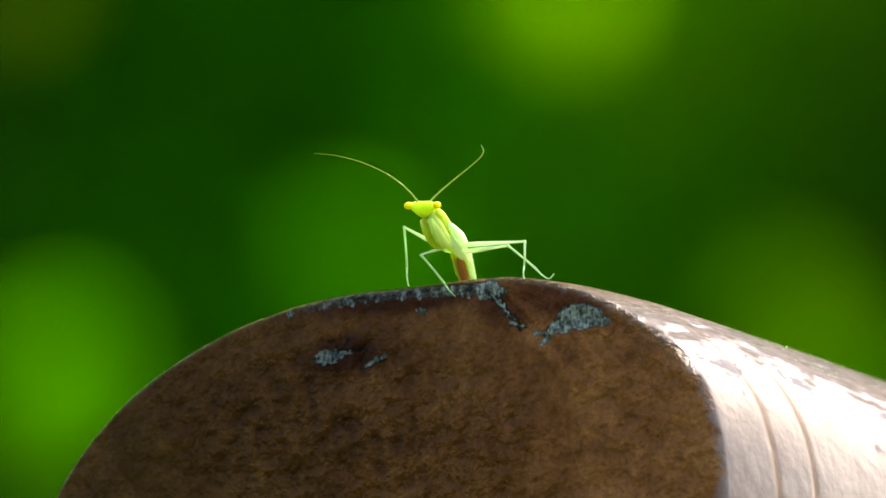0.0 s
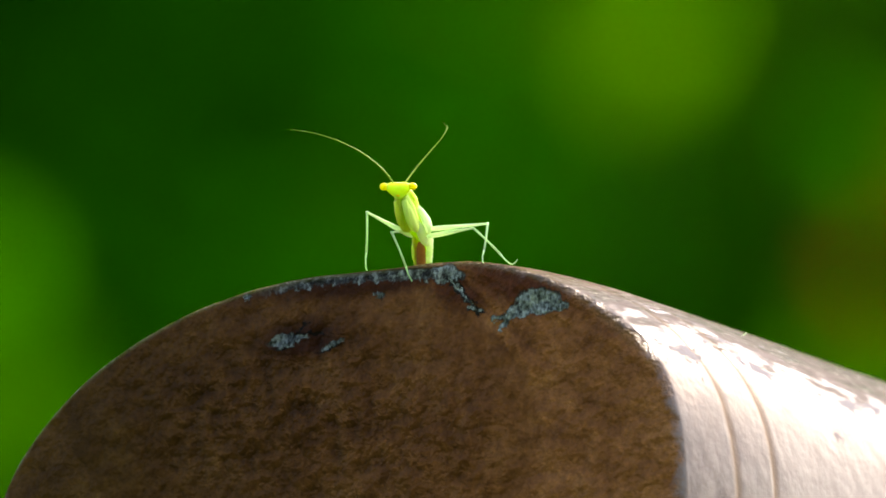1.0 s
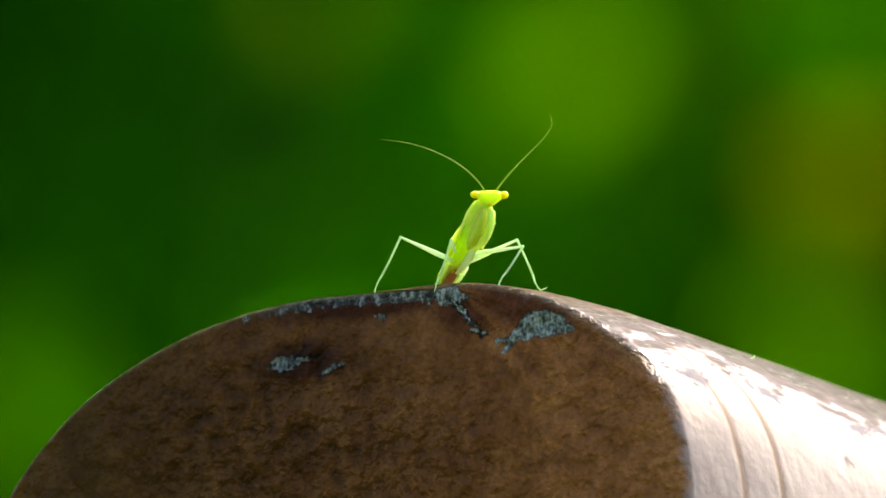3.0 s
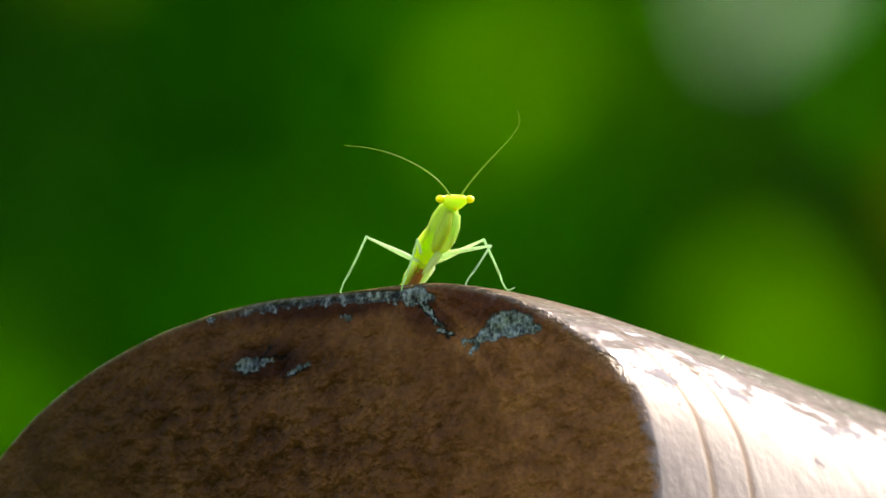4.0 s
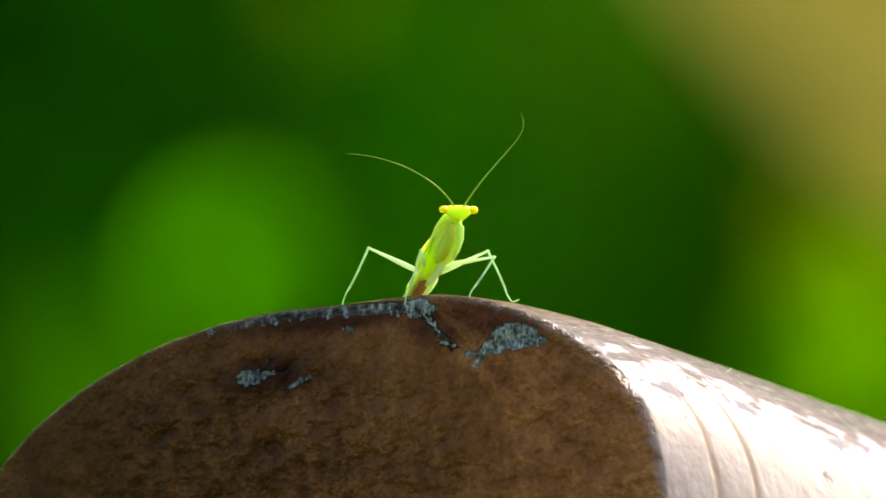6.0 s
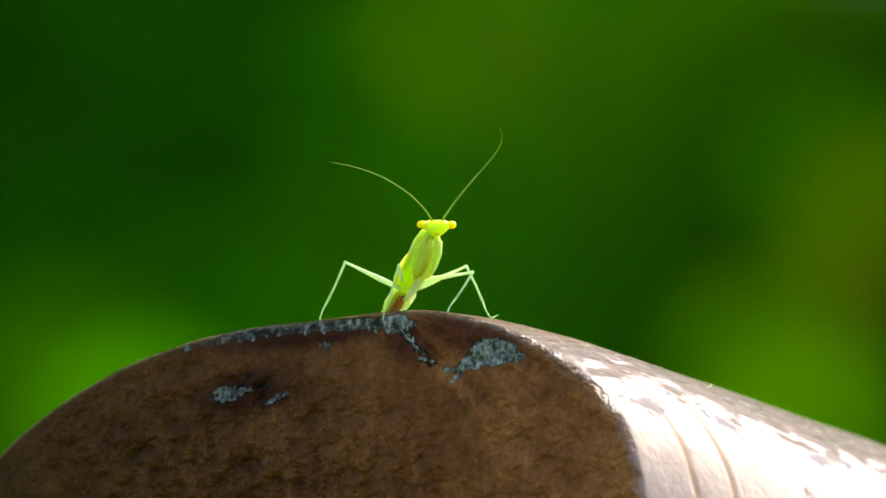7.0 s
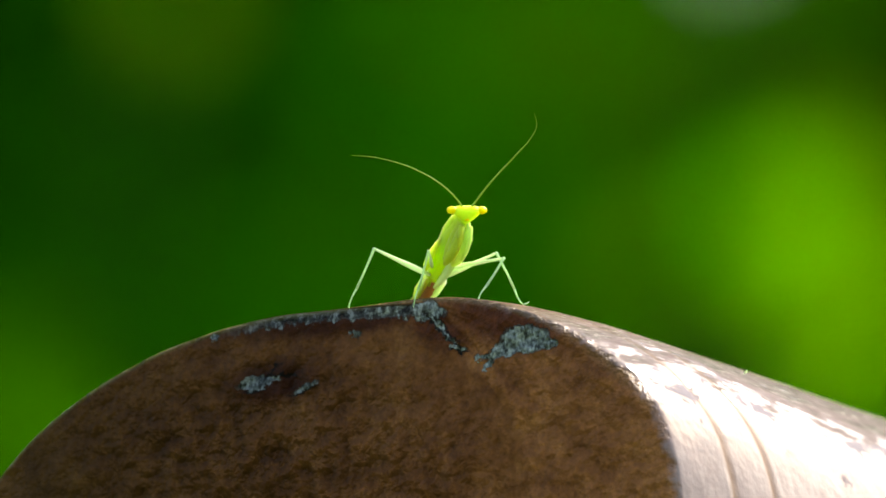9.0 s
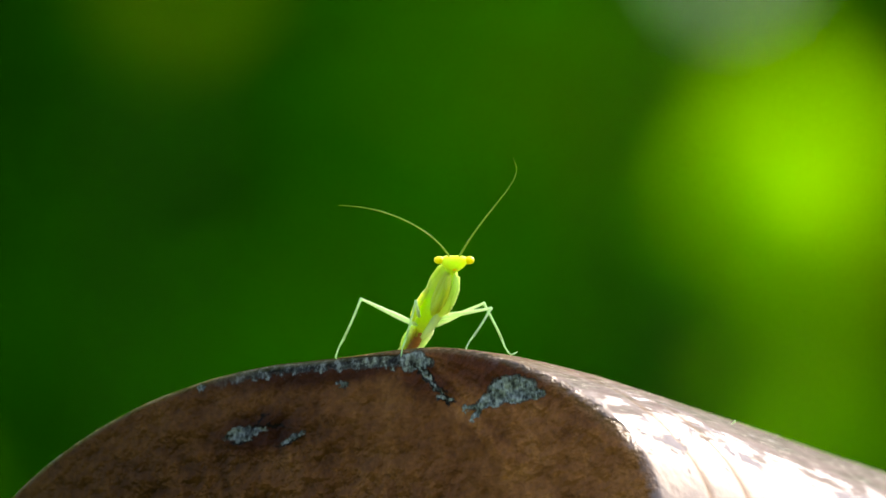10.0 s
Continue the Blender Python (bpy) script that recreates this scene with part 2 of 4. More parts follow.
    L(tc.outputs["Object"], n4.inputs["Vector"])
    flank_tint = ramp(nt, n4.outputs[0], [(0.30, (0.13, 0.096, 0.096)), (0.44, (0.192, 0.148, 0.150)), (0.66, (0.23, 0.186, 0.190))])
    # brown paint left in the two grooves
    lines = []
    for at in (g * MM for g in GROOVES):
        away = node(nt, "ShaderNodeMath", operation="SUBTRACT")
        L(sep.outputs["Y"], away.inputs[0])
        away.inputs[1].default_value = at
        size = node(nt, "ShaderNodeMath", operation="ABSOLUTE")
        L(away.outputs[0], size.inputs[0])
        band = node(nt, "ShaderNodeMapRange", **{"From Min": 0.0008, "From Max": 0.0001, "To Max": 0.7})
        L(size.outputs[0], band.inputs[0])
        lines.append(band.outputs[0])
    grooved = node(nt, "ShaderNodeMix", blend="MIX")
    groove = most(lines)
    L(groove, grooved.inputs["Factor"])
    L(flank_tint, grooved.inputs["A"])
    grooved.inputs["B"].default_value = (0.215, 0.145, 0.105, 1)
    geo = nt.nodes.new("ShaderNodeNewGeometry")
    gsep = nt.nodes.new("ShaderNodeSeparateXYZ")
    L(geo.outputs["Normal"], gsep.inputs[0])
    along = node(nt, "ShaderNodeMapping")
    along.inputs["Scale"].default_value = (1, 0.22, 1)
    L(tc.outputs["Object"], along.inputs[0])
    n12 = node(nt, "ShaderNodeTexNoise", Scale=900.0, Detail=4.0, Roughness=0.65)
    L(along.outputs[0], n12.inputs["Vector"])
    drawn = node(nt, "ShaderNodeMath", operation="MULTIPLY_ADD")
    L(n12.outputs[0], drawn.inputs[0])
    drawn.inputs[1].default_value = 0.55
    L(gsep.outputs["Z"], drawn.inputs[2])
    rag = node(nt, "ShaderNodeMath", operation="MULTIPLY_ADD")
    L(n4.outputs[0], rag.inputs[0])
    rag.inputs[1].default_value = 0.3
    L(drawn.outputs[0], rag.inputs[2])
    # the dust thins out towards the end
    nearby = node(nt, "ShaderNodeMapRange", **{"From Min": 0.002, "From Max": 0.030, "To Min": -0.07, "To Max": 0.02})
    L(sep.outputs["Y"], nearby.inputs[0])
    thinned = node(nt, "ShaderNodeMath", operation="ADD")
    L(rag.outputs[0], thinned.inputs[0])
    L(nearby.outputs[0], thinned.inputs[1])
    dust = node(nt, "ShaderNodeMapRange", **{"From Min": 1.09, "From Max": 1.36})
    L(thinned.outputs[0], dust.inputs[0])
    dusty = node(nt, "ShaderNodeMix", blend="MIX")
    L(dust.outputs[0], dusty.inputs["Factor"])
    L(grooved.outputs["Result"], dusty.inputs["A"])
    # the dust: fine grain and scratches along the rail
    n6 = node(nt, "ShaderNodeTexNoise", Scale=2200.0, Detail=4.0, Roughness=0.7)
    L(along.outputs[0], n6.inputs["Vector"])
    grit = ramp(nt, n6.outputs[0], [(0.34, (0.042, 0.042, 0.034)), (0.5, (0.098, 0.097, 0.080)), (0.60, (0.145, 0.142, 0.122)), (0.67, (0.40, 0.38, 0.34))])
    L(grit, dusty.inputs["B"])
    # dull grey-violet flakes
    squeeze = node(nt, "ShaderNodeMapping")
    squeeze.inputs["Scale"].default_value = (1, 0.45, 1)
    L(tc.outputs["Object"], squeeze.inputs[0])
    fray = node(nt, "ShaderNodeTexNoise", Scale=520.0, Detail=8.0, Roughness=0.75)
    L(squeeze.outputs[0], fray.inputs["Vector"])
    shift = node(nt, "ShaderNodeVectorMath", operation="MULTIPLY_ADD")
    L(fray.outputs["Color"], shift.inputs[0])
    shift.inputs[1].default_value = (0.0044, 0.0120, 0.0044)
    L(tc.outputs["Object"], shift.inputs[2])

    def scale_off(x, y, z, a, along_rail, c):
        mp = nt.nodes.new("ShaderNodeMapping")
        mp.vector_type = "TEXTURE"
        mp.inputs["Location"].default_value = (x * MM + 0.0022, y * MM + 0.0060, z * MM + 0.0022)
        mp.inputs["Scale"].default_value = (a * MM, along_rail * MM, c * MM)
        L(shift.outputs[0], mp.inputs[0])
        ln = node(nt, "ShaderNodeVectorMath", operation="LENGTH")
        L(mp.outputs[0], ln.inputs[0])
        mr = node(nt, "ShaderNodeMapRange", **{"From Min": 1.15, "From Max": 0.8})
        L(ln.outputs["Value"], mr.inputs[0])
        return mr.outputs[0]

    flakes = [(17.2, 6.0, -7.2, 0.8, 1.9, 0.75), (17.1, 15.3, -6.3, 0.6, 1.0, 0.5), (17.5, 18.7, -6.8, 0.6, 1.7, 0.5), (15.3, 15.9, -4.5, 0.5, 1.4, 0.4),
              (17.7, 33.2, -6.9, 0.7, 2.0, 0.55), (17.5, 36.8, -6.7, 0.6, 2.2, 0.45), (19.8, 26.4, -10.6, 0.5, 1.0, 0.6), (15.8, 4.7, -5.7, 0.25, 0.9, 0.3)]
    flake = most([scale_off(*f) for f in flakes])
    n8 = node(nt, "ShaderNodeTexNoise", Scale=1150.0, Detail=3.0, Roughness=0.55)
    L(squeeze.outputs[0], n8.inputs["Vector"])
    small = node(nt, "ShaderNodeMapRange", **{"From Min": 0.63, "From Max": 0.70, "To Max": 0.8})
    L(n8.outputs[0], small.inputs[0])
    every = node(nt, "ShaderNodeMath", operation="MAXIMUM")
    L(flake, every.inputs[0])
    L(small.outputs[0], every.inputs[1])
    # they gather towards the top of the tube
    upper = node(nt, "ShaderNodeMapRange", **{"From Min": 0.25, "From Max": 0.6, "To Min": 0.1, "To Max": 0.7})
    L(gsep.outputs["Z"], upper.inputs[0])
    flake = node(nt, "ShaderNodeMath", operation="MULTIPLY")
    L(every.outputs[0], flake.inputs[0])
    L(upper.outputs[0], flake.inputs[1])
    flaked = node(nt, "ShaderNodeMix", blend="MIX")
    L(flake.outputs[0], flaked.inputs["Factor"])
    L(dusty.outputs["Result"], flaked.inputs["A"])
    flaked.inputs["B"].default_value = (0.22, 0.21, 0.24, 1)
    flank_tint = flaked.outputs["Result"]
    dull = node(nt, "ShaderNodeMath", operation="MAXIMUM")
    L(dust.outputs[0], dull.inputs[0])
    matt = node(nt, "ShaderNodeMath", operation="MULTIPLY")
    L(groove, matt.inputs[0])
    matt.inputs[1].default_value = 0.35
    L(most([flake.outputs[0], matt.outputs[0]]), dull.inputs[1])
    dust = dull
    # weathered tan along the rounded top edge
    worn_lit = node(nt, "ShaderNodeMapRange", **{"From Min": 0.15, "From Max": 0.75, "To Max": 0.7})
    L(gsep.outputs["Z"], worn_lit.inputs[0])
    tanned = node(nt, "ShaderNodeMix", blend="MIX")
    L(worn_lit.outputs[0], tanned.inputs["Factor"])
    cracked = node(nt, "ShaderNodeMix", blend="MIX")
    L(crack, cracked.inputs["Factor"])
    L(last.outputs["Result"], cracked.inputs["A"])
    cracked.inputs["B"].default_value = (0.008, 0.006, 0.005, 1)
    L(cracked.outputs["Result"], tanned.inputs["A"])
    # towards the left, green light reflected off foliage is painted into the rim
    green_bounce = nt.nodes.new("ShaderNodeMix")
    green_bounce.data_type = "RGBA"
    L(west.outputs[0], green_bounce.inputs["Factor"])
    for socket, colour in zip([i for i in green_bounce.inputs if i.type == "RGBA"], ((0.095, 0.080, 0.036, 1), (0.10, 0.16, 0.012, 1))):
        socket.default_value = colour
    L([o for o in green_bounce.outputs if o.type == "RGBA"][0], tanned.inputs["B"])
    last = tanned
    whole = node(nt, "ShaderNodeMix", blend="MIX")
    L(flank.outputs[0], whole.inputs["Factor"])
    L(last.outputs["Result"], whole.inputs["A"])
    L(flank_tint, whole.inputs["B"])
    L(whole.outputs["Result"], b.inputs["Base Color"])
    gloss = flank
    smooth = node(nt, "ShaderNodeMapRange", **{"To Min": 0.52, "To Max": 0.05})
    L(gloss.outputs[0], smooth.inputs[0])
    rr = node(nt, "ShaderNodeMath", operation="MULTIPLY_ADD")
    L(n12.outputs[0], rr.inputs[0])
    rr.inputs[1].default_value = 0.13
    L(smooth.outputs[0], rr.inputs[2])
    rd = node(nt, "ShaderNodeMath", operation="MULTIPLY_ADD")
    L(dust.outputs[0], rd.inputs[0])
    rd.inputs[1].default_value = 0.5
    L(rr.outputs[0], rd.inputs[2])
    L(rd.outputs[0], b.inputs["Roughness"])
    sp = node(nt, "ShaderNodeMapRange", **{"To Min": 0.08, "To Max": 0.12})
    L(gloss.outputs[0], sp.inputs[0])
    sd = node(nt, "ShaderNodeMath", operation="MULTIPLY_ADD")
    L(dust.outputs[0], sd.inputs[0])
    sd.inputs[1].default_value = -0.45
    sd.use_clamp = True
    L(sp.outputs[0], sd.inputs[2])
    L(sd.outputs[0], b.inputs["Specular IOR Level"])
    many = node(nt, "ShaderNodeMath", operation="MULTIPLY_ADD")
    L(lumpy, many.inputs[0])
    many.inputs[1].default_value = 5.2
    many.inputs[2].default_value = 0.7
    lumps = node(nt, "ShaderNodeMath", operation="MULTIPLY")
    L(n5.outputs[0], lumps.inputs[0])
    L(many.outputs[0], lumps.inputs[1])
    hsum = node(nt, "ShaderNodeMath", operation="MULTIPLY_ADD")
    L(n2.outputs[0], hsum.inputs[0])
    hsum.inputs[1].default_value = 0.16
    L(lumps.outputs[0], hsum.inputs[2])
    hch = node(nt, "ShaderNodeMath", operation="MULTIPLY_ADD")
    L(chip, hch.inputs[0])
    hch.inputs[1].default_value = -0.5
    L(hsum.outputs[0], hch.inputs[2])
    bp = node(nt, "ShaderNodeBump", Distance=0.0028)
    bs = node(nt, "ShaderNodeMapRange", **{"To Min": 0.9, "To Max": 0.07})
    L(flank.outputs[0], bs.inputs[0])
    L(bs.outputs[0], bp.inputs["Strength"])
    L(hch.outputs[0], bp.inputs["Height"])
    L(bp.outputs[0], b.inputs["Normal"])
    return m


PAINT = rail_material()
CUTICLE = grained("lime_cuticle", [(0.3, (0.46, 0.72, 0.03)), (0.7, (0.60, 0.82, 0.06))], 700, 0.5, subsurface=0.7, thick=0.00008, sheen=0.12)
PALE = leaf_material("pale_mint_cuticle", (0.68, 0.90, 0.52), (0.80, 0.95, 0.64), 0.45)
PAD = leaf_material("pale_wing_bud", (0.74, 0.92, 0.56), (0.84, 0.96, 0.68), 0.5)
LIT_LIME = leaf_material("lit_lime_cuticle", (0.74, 0.93, 0.22), (0.84, 0.97, 0.34), 0.5)
MINT = leaf_material("mint_cuticle", (0.56, 0.80, 0.44), (0.68, 0.88, 0.54), 0.5)
DORSAL = grained("olive_lime_cuticle", [(0.3, (0.40, 0.58, 0.03)), (0.7, (0.52, 0.68, 0.05))], 700, 0.5, subsurface=0.5, thick=0.00008, sheen=0.12)
BROWN = grained("brown_cuticle", [(0.3, (0.26, 0.11, 0.025)), (0.7, (0.46, 0.22, 0.06))], 900, 0.5, subsurface=0.2, thick=0.00008)
EYE = grained("amber_eye", [(0.3, (0.74, 0.52, 0.005)), (0.7, (0.86, 0.70, 0.015))], 1500, 0.35, subsurface=0.4, thick=0.00003, sheen=0.15)
FEELER = grained("olive_feeler", [(0.3, (0.24, 0.42, 0.02)), (0.7, (0.32, 0.50, 0.04))], 900, 0.5, thick=0.00002, sheen=0.15)
LEAF = leaf_material("hedge_leaf", (0.008, 0.09, 0.001), (0.022, 0.16, 0.001), 0.3)
LEAF_DARK = leaf_material("dark_leaf", (0.020, 0.23, 0.001), (0.044, 0.35, 0.001), 0.5)
LEAF_LIGHT = leaf_material("young_leaf", (0.11, 0.34, 0.002), (0.16, 0.42, 0.003), 0.6)
LEAF_MID = leaf_material("green_leaf", (0.045, 0.22, 0.001), (0.08, 0.29, 0.002), 0.5)
LEAF_OLIVE = leaf_material("olive_leaf", (0.15, 0.40, 0.002), (0.20, 0.50, 0.004), 0.65)
LEAF_YELLOW = leaf_material("yellowing_leaf", (0.24, 0.31, 0.002), (0.31, 0.38, 0.004), 0.6)
LEAF_FRESH = leaf_material("fresh_leaf", (0.055, 0.36, 0.001), (0.085, 0.45, 0.002), 0.65)
LEAF_BRIGHT = leaf_material("bright_green_leaf", (0.09, 0.42, 0.001), (0.13, 0.52, 0.002), 0.65)
LEAF_KHAKI_LIGHT = leaf_material("light_khaki_leaf", (0.14, 0.27, 0.004), (0.19, 0.34, 0.006), 0.6)
LEAF_KHAKI = leaf_material("khaki_leaf", (0.045, 0.165, 0.002), (0.075, 0.215, 0.003), 0.42)
LEAF_GLOW = leaf_material("lime_leaf", (0.27, 0.62, 0.002), (0.36, 0.72, 0.004), 0.7)
LEAF_DEAD = leaf_material("dead_leaf", (0.34, 0.085, 0.003), (0.42, 0.13, 0.005), 0.5)
LEAF_STRAW = leaf_material("straw_leaf", (0.29, 0.225, 0.035), (0.37, 0.30, 0.06), 0.35)
# pale leaf colour that stands in for glints of sky among the foliage
LEAF_GLINT = leaf_material("glint_leaf", (0.52, 0.68, 0.44), (0.60, 0.76, 0.52), 0.55, 0.5)
BARK = grained("mossy_dark_bark", [(0.3, (0.012, 0.04, 0.003)), (0.7, (0.022, 0.07, 0.005))], 14, 0.95, bump=0.7, thick=0.01, sheen=0.05)
EARTH = grained("grassy_earth", [(0.3, (0.03, 0.06, 0.015)), (0.7, (0.09, 0.12, 0.04))], 3, 0.95, bump=0.6, thick=0.03)
STEEL = grained("brown_post_paint", [(0.3, (0.10, 0.055, 0.03)), (0.7, (0.17, 0.10, 0.05))], 60, 0.45, thick=0.0005)


# ---------------------------------------------------------------- mesh helpers
def part(name, bm, material, parent=None, label=""):
    me = bpy.data.meshes.new(name)
    bm.to_mesh(me)
    bm.free()
    for p in me.polygons:
        p.use_smooth = True
    me.materials.append(material)
    ob = new(name, me)
    if parent:
        ob.parent = parent
    if label:
        ob["label"] = label
    return ob


def spun(bm, path, radii, sides=10, squash=1.0, closed=True):
    """A tube along a path with a radius at each point; squash flattens it across."""
    path = [Vector(p) for p in path]
    rings = []
    side = None
    for i, p in enumerate(path):
        d = (path[min(i + 1, len(path) - 1)] - path[max(i - 1, 0)]).normalized()
        if side is None:
            side = d.cross(Vector((0, 0, 1)))
            if side.length < 1e-3:
                side = d.cross(Vector((0, 1, 0)))
        side = (side - d * side.dot(d)).normalized()
        up = side.cross(d)
        r = max(radii[i], 1e-6)
        rings.append([bm.verts.new(p + (side * math.cos(a) * squash + up * math.sin(a)) * r)
                      for a in (2 * math.pi * k / sides for k in range(sides))])
    for a, b in zip(rings, rings[1:]):
        for k in range(sides):
            bm.faces.new((a[k], a[(k + 1) % sides], b[(k + 1) % sides], b[k]))
    if closed:
        bm.faces.new(rings[0][::-1])
        bm.faces.new(rings[-1])
    return bm


def blob(bm, centre, size, sub=3):
    made = bmesh.ops.create_icosphere(bm, subdivisions=sub, radius=1.0)
    for v in made["verts"]:
        v.co = Vector(centre) + Vector([a * b for a, b in zip(v.co, size)])
    return made["verts"]


# ---------------------------------------------------------------- the rail
# Rail space: x along the end's width, y along the rail, z up; its origin is the top of the end's edge.
AXIS_TURN = 27.3
RAIL = Matrix.Translation(stage(0.67, 0, -2.04)) @ pose(0, 0, 0, 0, 0, -AXIS_TURN)


def rail_outline(a):
    c, s = math.cos(a), math.sin(a)
    n, wide = (RAIL_N, RAIL_A) if c > 0 else (RAIL_N_LEFT, RAIL_A_LEFT)
    x = math.copysign(abs(c) ** (2 / n), c) * wide
    z = math.copysign(abs(s) ** (2 / n), s) * RAIL_B
    return x, z


def swell(x, y):
    """How far the tube stands out past its end's edge: only towards its sunny flank."""
    u = max(0.0, min(1.0, y / 18.0))
    w = max(0.0, min(1.0, (x - 2.0) / 14.0))
    return 1.1 * w * w * (3 - 2 * w) * (1 - (1 - u) ** 2)


def crest(x, z):
    """A slight ridge along the top."""
    return 0.65 * math.exp(-((x - 12.4) / 6.4) ** 2) if z > 0 else 0.0


def above_rail(p):
    """Roughly how many millimetres a world point stands off the rail's skin."""
    q = RAIL.inverted() @ p
    x, y, z = q.x / MM - RAIL_C, q.y / MM, q.z / MM - RAIL_TOP + RAIL_B
    n, wide = (RAIL_N, RAIL_A) if x > 0 else (RAIL_N_LEFT, RAIL_A_LEFT)
    r = (abs(x / wide) ** n + abs(z / RAIL_B) ** n) ** (1 / n)
    off = (r - 1) * math.hypot(x, z) - swell(x, y) - crest(x, z)
    return max(off, -y)


def on_rail(x, z):
    """The stage place where the line of sight x, z first meets the rail, or passes it closest."""
    best = None
    for k in range(-60, 90):
        y = k * 0.1
        off = above_rail(stage(x, y, z))
        if best is None or off < best[0]:
            best = (off, y)
        if off <= 0:
            break
    return Vector((x, best[1], z))


def build_rail():
    sides = 192
    # the end's edge is rounded off, most of all on its shoulder
    rows = [("face", k / 26, 0.0) for k in range(1, 26)]
    rows += [("edge", math.pi / 2 * k / 8, 0.0) for k in range(0, 9)]
    steps = [1.9 + 0.3 * k for k in range(57)] + [20, 22, 25, 28, 32, 36, 40, 45, 52, 60, 70, 80, 95, 110, 150, 200, 300, 450, 700, 1000, 1400]
    for d in steps:
        groove = sum(0.09 * math.exp(-((d - g) / 0.42) ** 2) for g in GROOVES)
        rows.append(("side", groove, d))
    bm = bmesh.new()
    rings = []
    for kind, v, depth in rows:
        ring = []
        for k in range(sides):
            x, z = rail_outline(2 * math.pi * k / sides)
            r = math.hypot(x, z)
            top = crest(x, z)
            fillet = 0.63 + (0.95 * math.exp(-((x - 24.5) / 3.5) ** 2) if z > 0 else 0.0)
            y = fillet * (1 - math.cos(v)) if kind == "edge" else depth
            if kind == "face":
                f = v * (r + top - fillet) / r
            else:
                f = (r + top + swell(x, y) - (fillet * (1 - math.sin(v)) if kind == "edge" else v)) / r
            x, z = x * f, z * f
            lump = noise.noise(Vector((x * 0.35, y * 0.35, z * 0.35))) * 0.16 + noise.noise(Vector((x * 0.12, y * 0.1, z * 0.12 + 9))) * 0.2
            if kind == "face":
                y += (lump + 0.12 * noise.noise(Vector((x * 0.9, 3, z * 0.9)))) * 1.6 * min(1, (1 - v) * 6)
            else:
                x += lump * 0.35 * x / r
                z += lump * 0.35 * z / r
            ring.append(bm.verts.new(((x + RAIL_C) * MM, y * MM, (z + RAIL_TOP - RAIL_B) * MM)))
        rings.append(ring)
    hub = bm.verts.new((RAIL_C * MM, 0, (RAIL_TOP - RAIL_B) * MM))
    for k in range(sides):
        bm.faces.new((hub, rings[0][k], rings[0][(k + 1) % sides]))
    for a, b in zip(rings, rings[1:]):
        for k in range(sides):
            bm.faces.new((a[k], b[k], b[(k + 1) % sides], a[(k + 1) % sides]))
    bm.faces.new(rings[-1])
    bmesh.ops.recalc_face_normals(bm, faces=bm.faces)
    rail = new("handrail")
    rail.matrix_basis = RAIL
    part("rail_tube", bm, PAINT, rail)
    cam.data.dof.focus_object = rail
    tagged(rail, "thick oval metal handrail in chipped glossy brown paint", "handrail")
    # a plain post below, out of sight
    for d in (0.35, 1.2):
        bm = bmesh.new()
        top = RAIL @ Vector((RAIL_C * MM, d, (RAIL_TOP - 2 * RAIL_B + 1) * MM))
        inv = RAIL.inverted()
        spun(bm, [inv @ top, inv @ Vector((top.x, top.y, -0.05))], [0.021, 0.021], 24)
        part("post", bm, STEEL, rail)
    return rail


build_rail()

# a fleck of pale lint caught on the tube's top
def build_lint():
    bm = bmesh.new()
    p = RAIL.inverted() @ stage(*on_rail(23.4, -7.42))
    spun(bm, [p + Vector(q) * 0.6 * MM for q in ((-0.35, 0, -0.02), (-0.1, 0.05, 0.08), (0.1, 0, 0.2), (0.16, -0.05, 0.34), (0.05, 0, 0.38))],
         [r * 0.6 * MM for r in (0.03, 0.07, 0.08, 0.06, 0.02)], 6)
    thing = part("lint", bm, PALE)
    thing.matrix_basis = RAIL
    tagged(thing, "tiny pale fleck of lint stuck on the rail", "lint")


build_lint()

# ---------------------------------------------------------------- ground
bm = bmesh.new()
bmesh.ops.create_grid(bm, x_segments=60, y_segments=60, size=60)
for v in bm.verts:
    v.co.x, v.co.y = v.co.x * abs(v.co.x) / 3 + v.co.x, v.co.y * abs(v.co.y) / 3 + v.co.y
    v.co.z = noise.noise(v.co * 0.4) * 0.04
tagged(part("ground", bm, EARTH), "rough grassy earth", "ground", kind="structure")


# ---------------------------------------------------------------- foliage
def leaf_shape(length, width):
    """Points and faces of one leaf, folded a little along its midrib."""
    pts, faces = [(0, 0, 0)], []
    for k, (t, w) in enumerate(((0.2, 0.7), (0.5, 1.0), (0.8, 0.6))):
        droop = -0.12 * length * t * t
        pts += [(t * length, -w * width / 2, droop + 0.12 * width), (t * length, 0, droop), (t * length, w * width / 2, droop + 0.12 * width)]
    pts.append((length, 0, -0.14 * length))
    faces = [(0, 1, 2), (0, 2, 3), (1, 4, 5, 2), (2, 5, 6, 3), (4, 7, 8, 5), (5, 8, 9, 6), (7, 10, 8), (8, 10, 9)]
    return pts, faces


def leaves_mesh(name, poses, length, width, material, rnd):
    verts, faces = [], []
    for m in poses:
        k = rnd.uniform(0.75, 1.25)
        pts, fs = leaf_shape(length * k, width * k)
        base = len(verts)
        verts += [tuple(m @ Vector(p)) for p in pts]
        faces += [tuple(base + i for i in f) for f in fs]
    me = bpy.data.meshes.new(name)
    me.from_pydata(verts, [], faces)
    for p in me.polygons:
        p.use_smooth = True
    me.materials.append(material)
    return me


